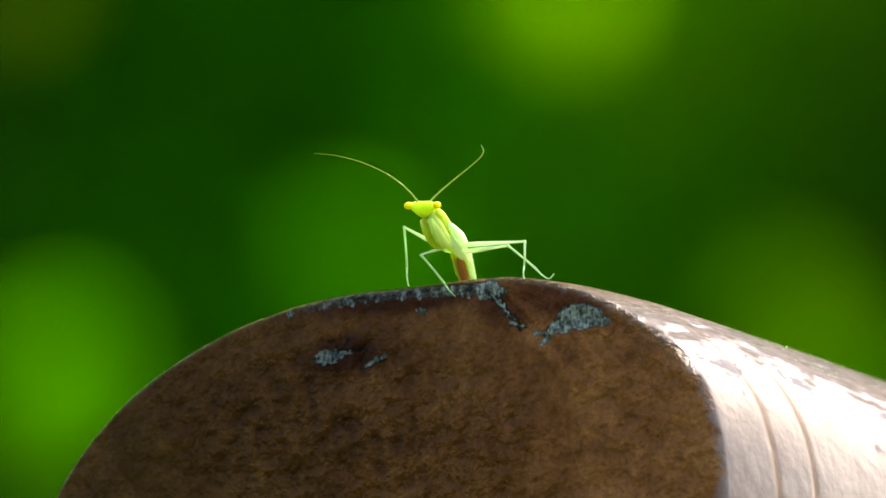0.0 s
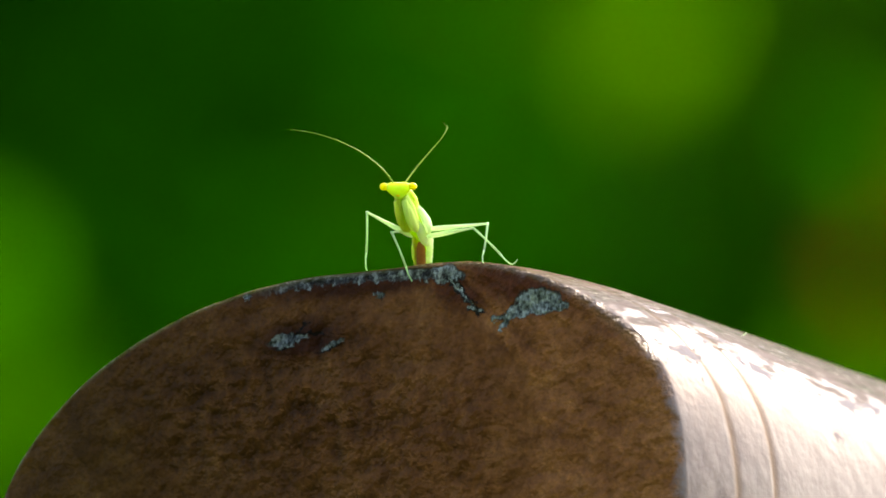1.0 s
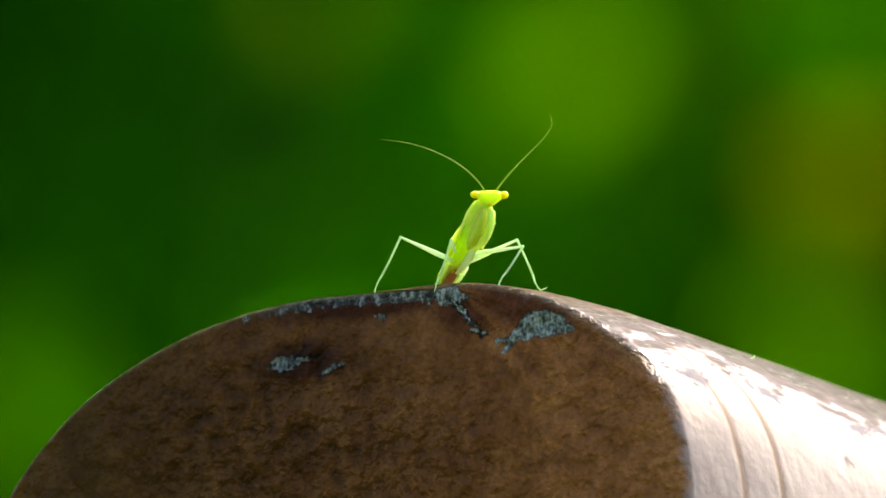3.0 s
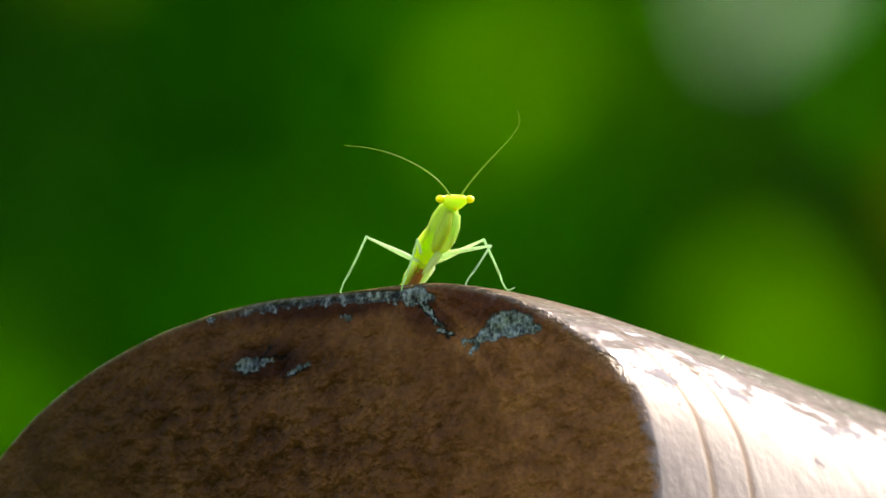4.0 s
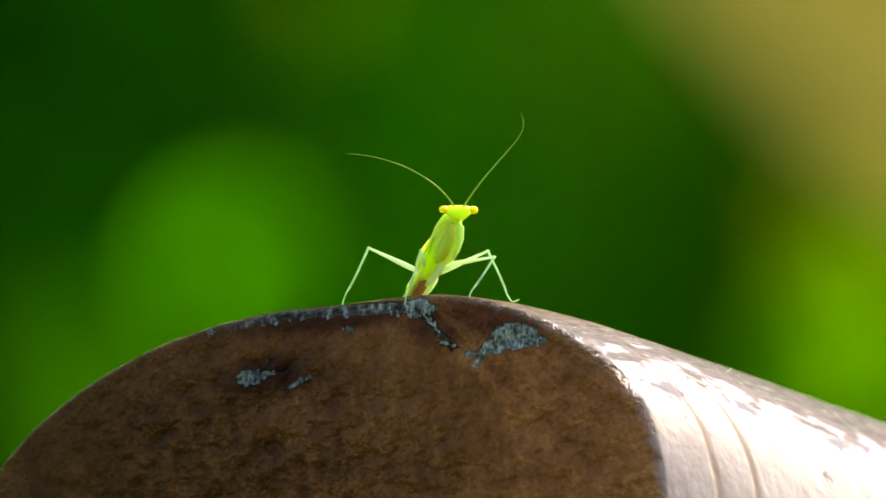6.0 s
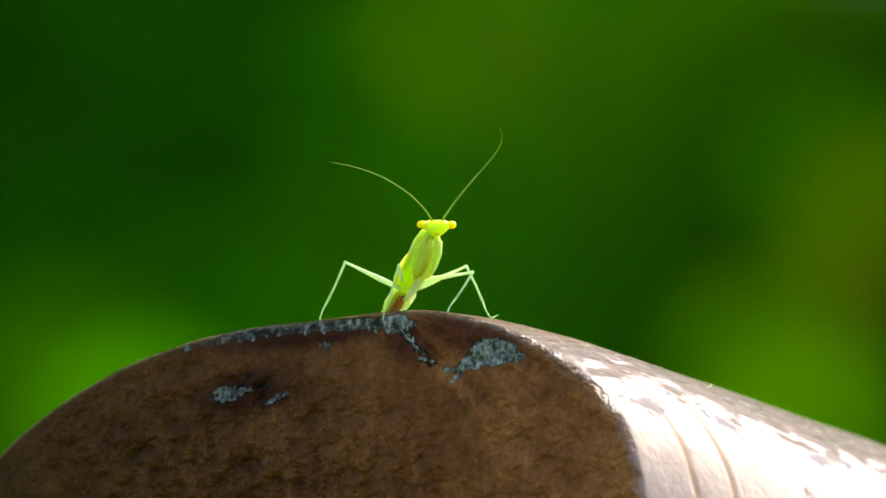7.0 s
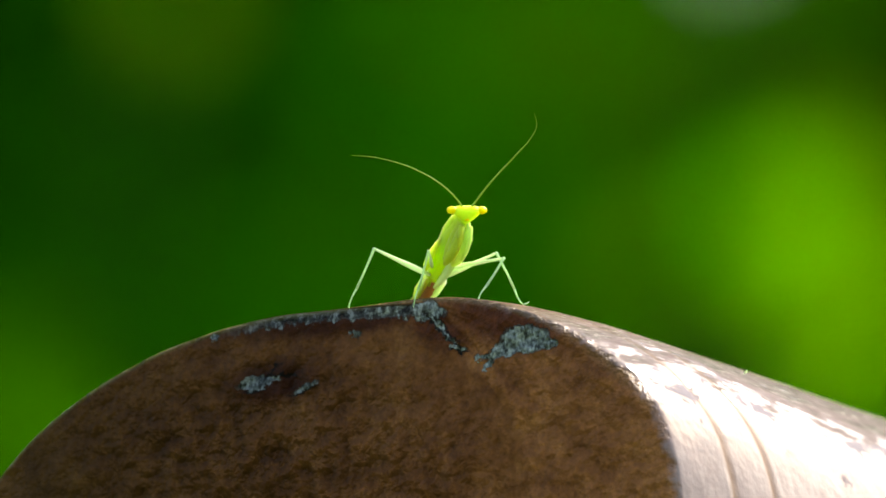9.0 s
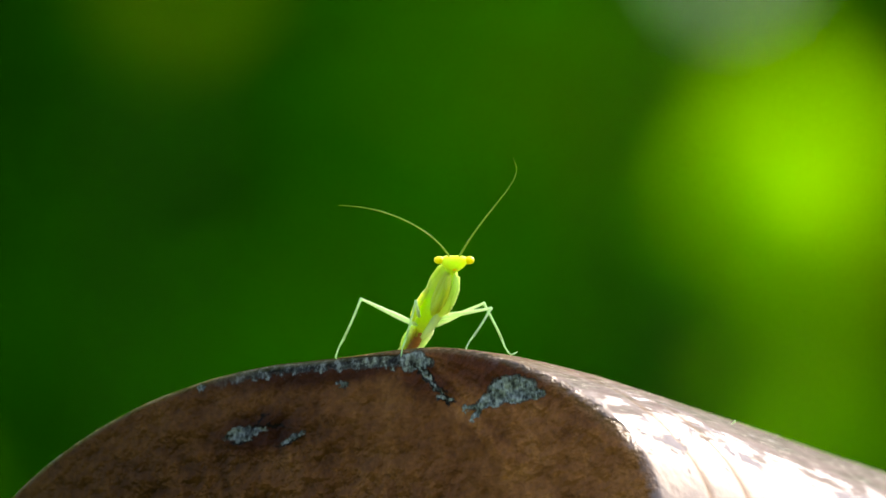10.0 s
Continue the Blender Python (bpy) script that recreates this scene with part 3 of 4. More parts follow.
def bush(x, y, height, spread, count, seed, label, leaf=0.10, material=LEAF):
    """A tall shrub: stems, limbs and a crown of leaves with gaps."""
    rnd = random.Random(seed)
    thing = new("shrub")
    thing.location = (x, y, 0)
    bm = bmesh.new()
    tips = []
    for s in range(7):
        a = s * 2.4
        foot = Vector((0.12 * math.cos(a), 0.12 * math.sin(a), -0.05))
        top = Vector((spread * 0.7 * math.cos(a) * rnd.uniform(0.3, 1), spread * 0.7 * math.sin(a) * rnd.uniform(0.3, 1), height * rnd.uniform(0.75, 0.95)))
        path = [foot.lerp(top, t) + Vector((0.05 * math.sin(5 * t + s), 0.05 * math.cos(4 * t + s), 0)) for t in (0, 0.25, 0.5, 0.75, 1)]
        spun(bm, path, [0.014, 0.012, 0.010, 0.007, 0.004], 7)
        for k in range(9):
            t = rnd.uniform(0.2, 1)
            p = foot.lerp(top, t)
            q = p + Vector((rnd.uniform(-1, 1) * spread * 0.6, rnd.uniform(-1, 1) * spread * 0.6, rnd.uniform(0.05, 0.4)))
            spun(bm, [p, p.lerp(q, 0.5) + Vector((0, 0, 0.05)), q], [0.006, 0.004, 0.002], 5)
            tips += [p.lerp(q, f) for f in (0.3, 0.5, 0.7, 0.85, 1)]
    part("stem", bm, BARK, thing)
    poses = []
    for k in range(count):
        p = rnd.choice(tips)
        p = p + Vector([rnd.gauss(0, 0.09) for _ in range(3)])
        poses.append(Matrix.Translation(p) @ Euler((rnd.uniform(-0.9, 0.9), rnd.uniform(-0.2, 1.0), rnd.uniform(0, 6.28))).to_matrix().to_4x4())
    crown = new("crown", leaves_mesh("crown", poses, leaf, leaf * 0.6, material, rnd))
    crown.parent = thing
    tagged(thing, label, "shrub")
    return thing


for k in range(7):
    fine = k == 3
    bush(-4.2 + 1.4 * k, 9.0 + 0.3 * (k % 2), 3.35 + 0.1 * math.sin(k * 2), 1.0, 42000 if fine else 6500, 170 + k,
         "tall dense green shrub in the row behind", 0.06 if fine else 0.2, LEAF_DARK)
bush(0.26, 10.3, 4.0, 0.7, 26000, 85, "tall olive-green shrub behind the row", 0.07, LEAF_KHAKI)
bush(-0.13, 9.9, 3.8, 0.5, 18000, 87, "tall dense green shrub behind the row", 0.065, LEAF_DARK)
bush(-0.40, 7.9, 3.0, 0.36, 23000, 86, "tall deep-green shrub with small leaves", 0.05, LEAF)
bush(0.47, 8.3, 3.1, 0.4, 16000, 84, "tall olive-green shrub with small leaves", 0.05, LEAF_KHAKI)
for k in range(6):
    bush(-5.0 + 2.0 * k, 11.8 + 0.4 * (k % 2), 4.3, 1.4, 9000, 90 + k, "tall dense green shrub far behind", 0.3, LEAF_DARK)
for x, height in ((-3.4, 2.0), (-2.5, 1.9), (-1.5, 1.9), (-0.62, 1.8), (0.85, 2.6), (1.8, 2.55), (2.7, 2.6), (3.7, 2.5)):
    bush(x, 6.9 + 0.2 * math.sin(x * 5), height, 0.6, 2800, 40 + round(x * 10), "dense shrub with green leaves")


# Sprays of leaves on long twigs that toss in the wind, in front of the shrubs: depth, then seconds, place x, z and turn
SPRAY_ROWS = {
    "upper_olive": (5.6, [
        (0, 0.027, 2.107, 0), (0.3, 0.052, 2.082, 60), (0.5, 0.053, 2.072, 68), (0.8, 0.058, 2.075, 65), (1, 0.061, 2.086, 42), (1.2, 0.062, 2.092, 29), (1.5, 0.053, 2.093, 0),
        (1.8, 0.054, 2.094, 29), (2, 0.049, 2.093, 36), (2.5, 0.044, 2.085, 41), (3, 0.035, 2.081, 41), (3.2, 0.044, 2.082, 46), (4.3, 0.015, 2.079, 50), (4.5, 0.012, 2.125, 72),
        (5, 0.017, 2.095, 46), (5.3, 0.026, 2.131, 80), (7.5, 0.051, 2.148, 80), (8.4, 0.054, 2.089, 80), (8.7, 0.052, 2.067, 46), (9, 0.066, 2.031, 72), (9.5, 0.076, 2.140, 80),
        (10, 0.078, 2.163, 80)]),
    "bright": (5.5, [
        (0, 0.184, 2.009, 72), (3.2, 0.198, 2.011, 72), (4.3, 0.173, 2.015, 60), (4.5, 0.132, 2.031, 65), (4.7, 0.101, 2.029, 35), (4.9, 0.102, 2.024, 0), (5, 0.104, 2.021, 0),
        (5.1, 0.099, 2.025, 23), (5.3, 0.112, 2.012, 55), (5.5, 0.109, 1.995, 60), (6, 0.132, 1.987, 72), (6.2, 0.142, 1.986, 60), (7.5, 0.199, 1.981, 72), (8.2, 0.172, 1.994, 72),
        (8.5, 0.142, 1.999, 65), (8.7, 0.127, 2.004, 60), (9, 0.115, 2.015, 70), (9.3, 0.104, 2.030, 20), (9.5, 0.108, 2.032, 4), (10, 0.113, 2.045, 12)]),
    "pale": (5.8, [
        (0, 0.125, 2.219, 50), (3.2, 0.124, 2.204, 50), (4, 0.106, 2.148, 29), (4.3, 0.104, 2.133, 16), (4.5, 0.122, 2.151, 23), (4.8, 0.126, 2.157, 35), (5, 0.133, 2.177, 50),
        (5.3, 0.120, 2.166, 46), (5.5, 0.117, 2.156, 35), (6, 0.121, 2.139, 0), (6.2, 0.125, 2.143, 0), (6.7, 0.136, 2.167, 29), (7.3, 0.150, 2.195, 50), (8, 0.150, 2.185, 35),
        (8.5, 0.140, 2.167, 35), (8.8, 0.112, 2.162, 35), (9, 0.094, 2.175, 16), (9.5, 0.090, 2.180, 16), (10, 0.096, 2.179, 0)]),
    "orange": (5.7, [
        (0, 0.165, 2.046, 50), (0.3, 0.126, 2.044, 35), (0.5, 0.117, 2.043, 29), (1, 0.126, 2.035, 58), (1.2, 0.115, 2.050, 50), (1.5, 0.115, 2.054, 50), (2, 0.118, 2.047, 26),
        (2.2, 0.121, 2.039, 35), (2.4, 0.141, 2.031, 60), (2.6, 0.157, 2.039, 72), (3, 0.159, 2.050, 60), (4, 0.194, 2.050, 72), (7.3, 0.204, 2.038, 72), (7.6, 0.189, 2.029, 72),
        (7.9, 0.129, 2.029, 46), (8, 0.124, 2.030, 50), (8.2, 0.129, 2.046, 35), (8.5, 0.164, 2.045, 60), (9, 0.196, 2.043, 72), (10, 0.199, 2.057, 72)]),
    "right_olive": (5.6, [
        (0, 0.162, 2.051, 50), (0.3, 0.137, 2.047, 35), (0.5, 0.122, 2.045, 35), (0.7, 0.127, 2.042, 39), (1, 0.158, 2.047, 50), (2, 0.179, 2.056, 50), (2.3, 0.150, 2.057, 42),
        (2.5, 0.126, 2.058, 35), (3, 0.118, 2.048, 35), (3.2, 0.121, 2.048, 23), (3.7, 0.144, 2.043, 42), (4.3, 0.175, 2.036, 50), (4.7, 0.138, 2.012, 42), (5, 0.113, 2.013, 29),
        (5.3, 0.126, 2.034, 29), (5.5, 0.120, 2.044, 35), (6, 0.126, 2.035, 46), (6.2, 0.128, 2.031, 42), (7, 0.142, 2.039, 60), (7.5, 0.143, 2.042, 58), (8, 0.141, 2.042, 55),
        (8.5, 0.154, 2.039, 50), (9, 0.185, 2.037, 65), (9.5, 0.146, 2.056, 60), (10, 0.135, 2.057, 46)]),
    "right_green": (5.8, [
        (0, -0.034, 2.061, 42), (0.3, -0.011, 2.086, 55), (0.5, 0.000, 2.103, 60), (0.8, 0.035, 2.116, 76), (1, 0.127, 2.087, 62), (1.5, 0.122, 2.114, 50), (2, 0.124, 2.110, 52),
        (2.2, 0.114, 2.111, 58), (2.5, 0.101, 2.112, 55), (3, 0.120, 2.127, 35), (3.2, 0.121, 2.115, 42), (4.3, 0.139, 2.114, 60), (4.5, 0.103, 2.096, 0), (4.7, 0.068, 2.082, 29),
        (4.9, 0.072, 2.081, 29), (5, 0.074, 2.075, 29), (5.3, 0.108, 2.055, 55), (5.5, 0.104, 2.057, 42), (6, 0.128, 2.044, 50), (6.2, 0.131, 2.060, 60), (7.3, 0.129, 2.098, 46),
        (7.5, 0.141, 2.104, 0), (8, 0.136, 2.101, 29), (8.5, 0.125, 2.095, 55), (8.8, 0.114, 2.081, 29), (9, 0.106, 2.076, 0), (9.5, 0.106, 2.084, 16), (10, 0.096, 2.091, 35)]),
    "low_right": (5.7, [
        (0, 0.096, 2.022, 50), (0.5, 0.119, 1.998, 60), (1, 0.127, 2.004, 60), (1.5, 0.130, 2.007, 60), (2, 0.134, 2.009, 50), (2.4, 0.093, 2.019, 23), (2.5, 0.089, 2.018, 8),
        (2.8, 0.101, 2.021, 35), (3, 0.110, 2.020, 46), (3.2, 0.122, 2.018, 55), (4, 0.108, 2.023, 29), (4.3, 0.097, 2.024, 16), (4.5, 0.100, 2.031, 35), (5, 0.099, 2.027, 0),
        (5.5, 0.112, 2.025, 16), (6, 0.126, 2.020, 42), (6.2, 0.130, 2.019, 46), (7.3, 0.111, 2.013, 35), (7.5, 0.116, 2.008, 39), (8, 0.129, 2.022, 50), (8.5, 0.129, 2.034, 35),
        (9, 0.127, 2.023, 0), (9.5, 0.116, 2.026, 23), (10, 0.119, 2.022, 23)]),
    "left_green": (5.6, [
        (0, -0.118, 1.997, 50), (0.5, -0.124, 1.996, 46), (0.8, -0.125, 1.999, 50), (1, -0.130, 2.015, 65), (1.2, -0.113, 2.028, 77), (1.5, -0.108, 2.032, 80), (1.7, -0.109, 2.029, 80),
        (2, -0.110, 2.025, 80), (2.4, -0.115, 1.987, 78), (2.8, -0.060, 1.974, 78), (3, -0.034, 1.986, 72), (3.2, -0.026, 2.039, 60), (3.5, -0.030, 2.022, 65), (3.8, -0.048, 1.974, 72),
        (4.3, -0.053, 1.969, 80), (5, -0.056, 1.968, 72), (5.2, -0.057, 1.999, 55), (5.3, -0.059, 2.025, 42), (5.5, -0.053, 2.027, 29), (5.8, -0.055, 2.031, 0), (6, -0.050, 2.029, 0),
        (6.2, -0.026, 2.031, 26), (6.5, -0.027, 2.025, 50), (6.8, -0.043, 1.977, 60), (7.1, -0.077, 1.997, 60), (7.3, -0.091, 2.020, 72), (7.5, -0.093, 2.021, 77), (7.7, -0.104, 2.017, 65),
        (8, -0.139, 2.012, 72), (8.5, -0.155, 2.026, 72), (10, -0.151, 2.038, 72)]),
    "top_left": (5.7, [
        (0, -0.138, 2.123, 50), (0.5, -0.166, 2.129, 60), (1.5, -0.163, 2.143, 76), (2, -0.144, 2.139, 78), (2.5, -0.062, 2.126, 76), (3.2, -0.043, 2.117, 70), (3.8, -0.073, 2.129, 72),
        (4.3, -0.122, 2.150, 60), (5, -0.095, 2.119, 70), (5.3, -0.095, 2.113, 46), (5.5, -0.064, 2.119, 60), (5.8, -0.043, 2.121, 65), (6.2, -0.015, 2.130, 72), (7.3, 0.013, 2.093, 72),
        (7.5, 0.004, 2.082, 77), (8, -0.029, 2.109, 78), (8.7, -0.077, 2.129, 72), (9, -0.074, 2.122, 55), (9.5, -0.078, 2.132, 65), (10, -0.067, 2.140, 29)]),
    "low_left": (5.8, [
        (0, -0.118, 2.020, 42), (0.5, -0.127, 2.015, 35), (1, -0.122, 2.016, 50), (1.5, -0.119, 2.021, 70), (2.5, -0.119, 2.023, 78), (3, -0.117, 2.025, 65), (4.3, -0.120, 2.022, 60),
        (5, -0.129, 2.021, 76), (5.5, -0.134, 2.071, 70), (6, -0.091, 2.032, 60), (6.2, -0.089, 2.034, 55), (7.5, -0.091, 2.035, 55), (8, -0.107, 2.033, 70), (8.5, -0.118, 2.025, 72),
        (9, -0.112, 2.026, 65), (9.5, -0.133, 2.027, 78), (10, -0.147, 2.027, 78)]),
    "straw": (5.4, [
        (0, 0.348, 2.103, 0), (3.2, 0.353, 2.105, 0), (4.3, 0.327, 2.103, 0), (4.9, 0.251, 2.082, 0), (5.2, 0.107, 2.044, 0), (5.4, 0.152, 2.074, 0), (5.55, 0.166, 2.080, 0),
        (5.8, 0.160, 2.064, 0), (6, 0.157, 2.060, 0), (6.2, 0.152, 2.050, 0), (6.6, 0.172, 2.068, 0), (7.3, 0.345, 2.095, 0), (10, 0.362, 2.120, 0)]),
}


def spray(leaf, width, count, radius, label, seed, material, category="twig"):
    """A shoot that rises from the shrubs, with a bunch of leaves round its origin."""
    rnd = random.Random(seed)
    thing = new("leafy_twig")
    bm = bmesh.new()
    spun(bm, [(0.04, 0.10, -2.35), (0.03, 0.06, -1.2), (0.02, 0.03, -0.4), (0, 0.01, -0.08), (0, 0, 0)], [0.007, 0.005, 0.003, 0.002, 0.0015], 6)
    part("stem", bm, BARK, thing)
    for k in range(count):
        a = k * 2.39996
        r = radius * math.sqrt((k + 0.3) / count)
        m = pose(1.25 * r * math.cos(a), rnd.uniform(-0.01, 0.01), r * math.sin(a), rnd.uniform(-20, 20), -math.degrees(a) + rnd.uniform(-30, 30), rnd.uniform(-15, 15))
        me = leaves_mesh("leaf", [m @ pose(-leaf / 2, 0, 0, 90, 0, 0)], leaf, width, material, rnd)
        ob = new("leaf", me)
        ob.parent = thing
    tagged(thing, label, category, group="twigs before the shrubs")
    return thing


def frond():
    """A big dry frond: long blades side by side on a stout rib."""
    rnd = random.Random(9)
    thing = new("dry_frond")
    bm = bmesh.new()
    spun(bm, [(0.4, 1.2, -0.7), (0.3, 0.7, -0.4), (0.22, 0.2, -0.2), (0.13, 0.02, -0.12), (-0.13, 0.02, 0.13)], [0.008, 0.007, 0.006, 0.004, 0.002], 6)
    part("rib", bm, BARK, thing)
    for k in range(6):
        m = pose(0.0207 * k - 0.113, 0.003 * k, 0.0227 * k + 0.06, 0, 42, 0) @ pose(0, 0, 0, 90 + rnd.uniform(-12, 12), 0, 0)
        ob = new("blade", leaves_mesh("blade", [m], 0.24, 0.04, LEAF_STRAW, rnd))
        ob.parent = thing
    return tagged(thing, "large dry straw-coloured frond swinging in the wind", "frond")


SPRAYS = {
    "upper_olive": spray(0.022, 0.020, 5, 0.009, "olive-green leafy twig tossing in the wind", 1, LEAF_OLIVE),
    "bright": spray(0.033, 0.031, 7, 0.016, "bright lime twig with light shining through its leaves", 2, LEAF_GLOW),
    "pale": spray(0.018, 0.017, 4, 0.006, "twig whose pale leaves stand in for glints of sky", 3, LEAF_GLINT),
    "orange": spray(0.021, 0.016, 3, 0.006, "twig with a few withered orange leaves", 4, LEAF_DEAD),
    "right_olive": spray(0.021, 0.020, 4, 0.007, "yellowish leafy twig at the shrub's edge", 5, LEAF_YELLOW),
    "right_green": spray(0.021, 0.020, 4, 0.008, "fresh green twig swaying at the shrub's edge", 11, LEAF_FRESH),
    "low_right": spray(0.026, 0.024, 5, 0.014, "fresh green leafy twig hanging low", 6, LEAF_LIGHT),
    "left_green": spray(0.024, 0.023, 5, 0.008, "fresh green twig with a small round bunch of leaves", 7, LEAF_BRIGHT),
    "top_left": spray(0.021, 0.020, 4, 0.007, "drooping green leafy twig", 8, LEAF_KHAKI_LIGHT),
    "straw": frond(),
    "low_left": spray(0.028, 0.026, 6, 0.020, "broad green leafy twig close to the shrub", 10, LEAF_MID),
}


# ---------------------------------------------------------------- the mantis
# rows: seconds, then stage x, z of head, hip and tail, in mm
def mm(x, y):
    return (x - 784) / 24.0, (441 - y) / 24.0


BODY_ROWS = [
    (0.0, (688, 358), (752, 437), (767, 491)), (0.5, (715, 354), (757, 438), (764, 491)), (1.0, (720, 354), (759, 439), (762, 491)),
    (1.5, (727, 352), (761, 440), (763, 491)), (2.0, (738, 347), (768, 440), (766, 490)), (2.1, (795, 340), (786, 440), (782, 489)),
    (2.2, (865, 336), (816, 439), (802, 487)), (2.3, (908, 338), (835, 440), (806, 486)), (2.4, (939, 348), (845, 440), (803, 485)),
    (2.5, (952, 358), (850, 440), (800, 485)), (2.6, (924, 353), (840, 441), (799, 486)), (2.7, (908, 338), (830, 444), (802, 487)),
    (2.8, (889, 334), (822, 447), (798, 488)), (2.9, (881, 331), (819, 448), (800, 488)), (3.0, (877, 333), (818, 449), (799, 488)),
    (3.2, (875, 340), (818, 449), (798, 488)), (4.3, (875, 342), (818, 449), (798, 488)), (6.0, (875, 342), (818, 449), (798, 488)),
    (8.0, (875, 342), (818, 449), (798, 488)), (10.0, (875, 342), (818, 449), (798, 488)),
]
# each leg: rows of seconds, knee, foot
LEG_ROWS = {
    "far_left": [(0.0, (651, 401), (661, 501)), (1.0, (664, 400), (662, 502)), (2.0, (668, 400), (662, 502)), (2.1, (680, 403), (665, 501)), (2.3, (715, 412), (672, 500)),
                 (2.5, (736, 420), (678, 499)), (2.7, (730, 412), (677, 500)), (3.0, (722, 404), (674, 502)), (10.0, (720, 403), (674, 502))],
    "near_left": [(0.0, (683, 443), (747, 522)), (1.0, (708, 434), (745, 523)), (2.0, (716, 432), (745, 523)), (2.2, (775, 432), (741, 524)), (2.5, (811, 448), (738, 526)),
                  (2.7, (812, 430), (750, 521)), (2.9, (811, 410), (780, 504)), (10.0, (811, 408), (784, 503))],
    "far_right": [(0.0, (877, 419), (870, 488)), (2.0, (880, 420), (872, 488)), (2.2, (938, 425), (903, 490)), (2.5, (977, 437), (911, 491)),
                  (2.7, (955, 427), (903, 490)), (3.0, (941, 419), (893, 489)), (10.0, (941, 419), (893, 489))],
    "near_right": [(0.0, (845, 433), (915, 491)), (1.0, (858, 430), (924, 493)), (2.0, (862, 428), (924, 493)), (2.2, (926, 429), (928, 494)), (2.5, (970, 438), (929, 494)),
                   (2.7, (940, 425), (933, 495)), (2.9, (928, 415), (966, 500)), (10.0, (926, 414), (968, 501))],
}
LENGTHS = {"far_left": (4.8, 4.6), "near_left": (4.2, 4.2), "far_right": (5.45, 3.9), "near_right": (4.6, 4.1)}
HIPS = {"far_left": (0.2, -0.55, -0.25), "near_left": (0.9, -0.6, -0.25), "far_right": (0.8, 0.55, -0.1), "near_right": (0.3, 0.6, -0.4)}


def between(rows, t):
    """Linear between rows; every value is a pair."""
    for a, b in zip(rows, rows[1:]):
        if t <= b[0]:
            f = max(0.0, (t - a[0]) / (b[0] - a[0]))
            return [tuple(p + (q - p) * f for p, q in zip(u, v)) for u, v in zip(a[1:], b[1:])]
    return list(rows[-1][1:])


def aim(origin, ahead, up):
    """A pose whose x axis points ahead and whose z axis is near up."""
    x = Vector(ahead).normalized()
    y = Vector(up).cross(x).normalized()
    z = x.cross(y)
    m = Matrix((x, y, z)).transposed().to_4x4()
    m.translation = origin
    return m


HIP_DEPTH, THORAX_LEN = 4.5, 6.0


def body_poses(t):
    """Stage poses, in mm, of thorax, head and abdomen."""
    head, hip, tail = (mm(*p) for p in between(BODY_ROWS, t))
    o = Vector((hip[0], HIP_DEPTH, hip[1]))
    dx, dz = head[0] - hip[0], head[1] - hip[1]
    deep = math.sqrt(max(THORAX_LEN ** 2 - dx * dx - dz * dz, 2.0))
    ahead = Vector((dx, -deep, dz))
    back = Vector((tail[0] - hip[0], 3.6, tail[1] - hip[1]))
    up = Vector((0.02 - 0.09 * dx, 0.55, 0.8))
    thorax = aim(o, ahead, up)
    neck = o + ahead.normalized() * THORAX_LEN
    turn = max(-0.3, min(0.45, 0.12 * dx - 0.05))
    face = aim(neck, Vector((turn * 0.5, -1, -0.15)), Vector((0, 0.1, 1)))
    abdomen = aim(o, -back, Vector((-0.3, 0.5, 0.8)))
    return thorax, face, abdomen


def leg_poses(name, t, thorax):
    """Stage poses of femur and tibia: the foot holds, the knee stays near where it should be."""
    knee, foot = (mm(*p) for p in between(LEG_ROWS[name], t))
    thigh, shin = LENGTHS[name]
    f = on_rail(*foot)
    h = thorax @ Vector(HIPS[name])
    want = Vector((knee[0], (h.y + f.y) / 2, knee[1]))
    span = f - h
    d = min(span.length, thigh + shin - 0.02)
    u = span.normalized()
    along = (thigh ** 2 - shin ** 2 + d * d) / (2 * d)
    rise = math.sqrt(max(thigh ** 2 - along ** 2, 0.0))
    side = want - h
    side = side - u * side.dot(u)
    # choose the depth of the bend that shows the knee where it belongs
    best = None
    for k in range(-40, 41):
        w = (Vector((want.x, want.y + k * 0.2, want.z)) - h)
        w = w - u * w.dot(u)
        if w.length < 1e-4:
            continue
        p = h + u * along + w.normalized() * rise
        miss = (p.x - want.x) ** 2 + (p.z - want.z) ** 2 + 0.002 * k * k * 0.04
        if best is None or miss < best[0]:
            best = (miss, p)
    k = best[1]
    up = Vector((0, -0.3, 1))
    return aim(h, k - h, up), aim(k, f - k, Vector((1, 0, 0.3)))


def scaled(m):
    """From millimetres to metres."""
    c = m.copy()
    c.translation = c.translation * MM
    return c


mantis = new("praying_mantis")
tagged(mantis, "small lime-green mantis nymph with amber eyes on the rail", "mantis")


def mv(points):
    return [Vector(p) * MM for p in points]


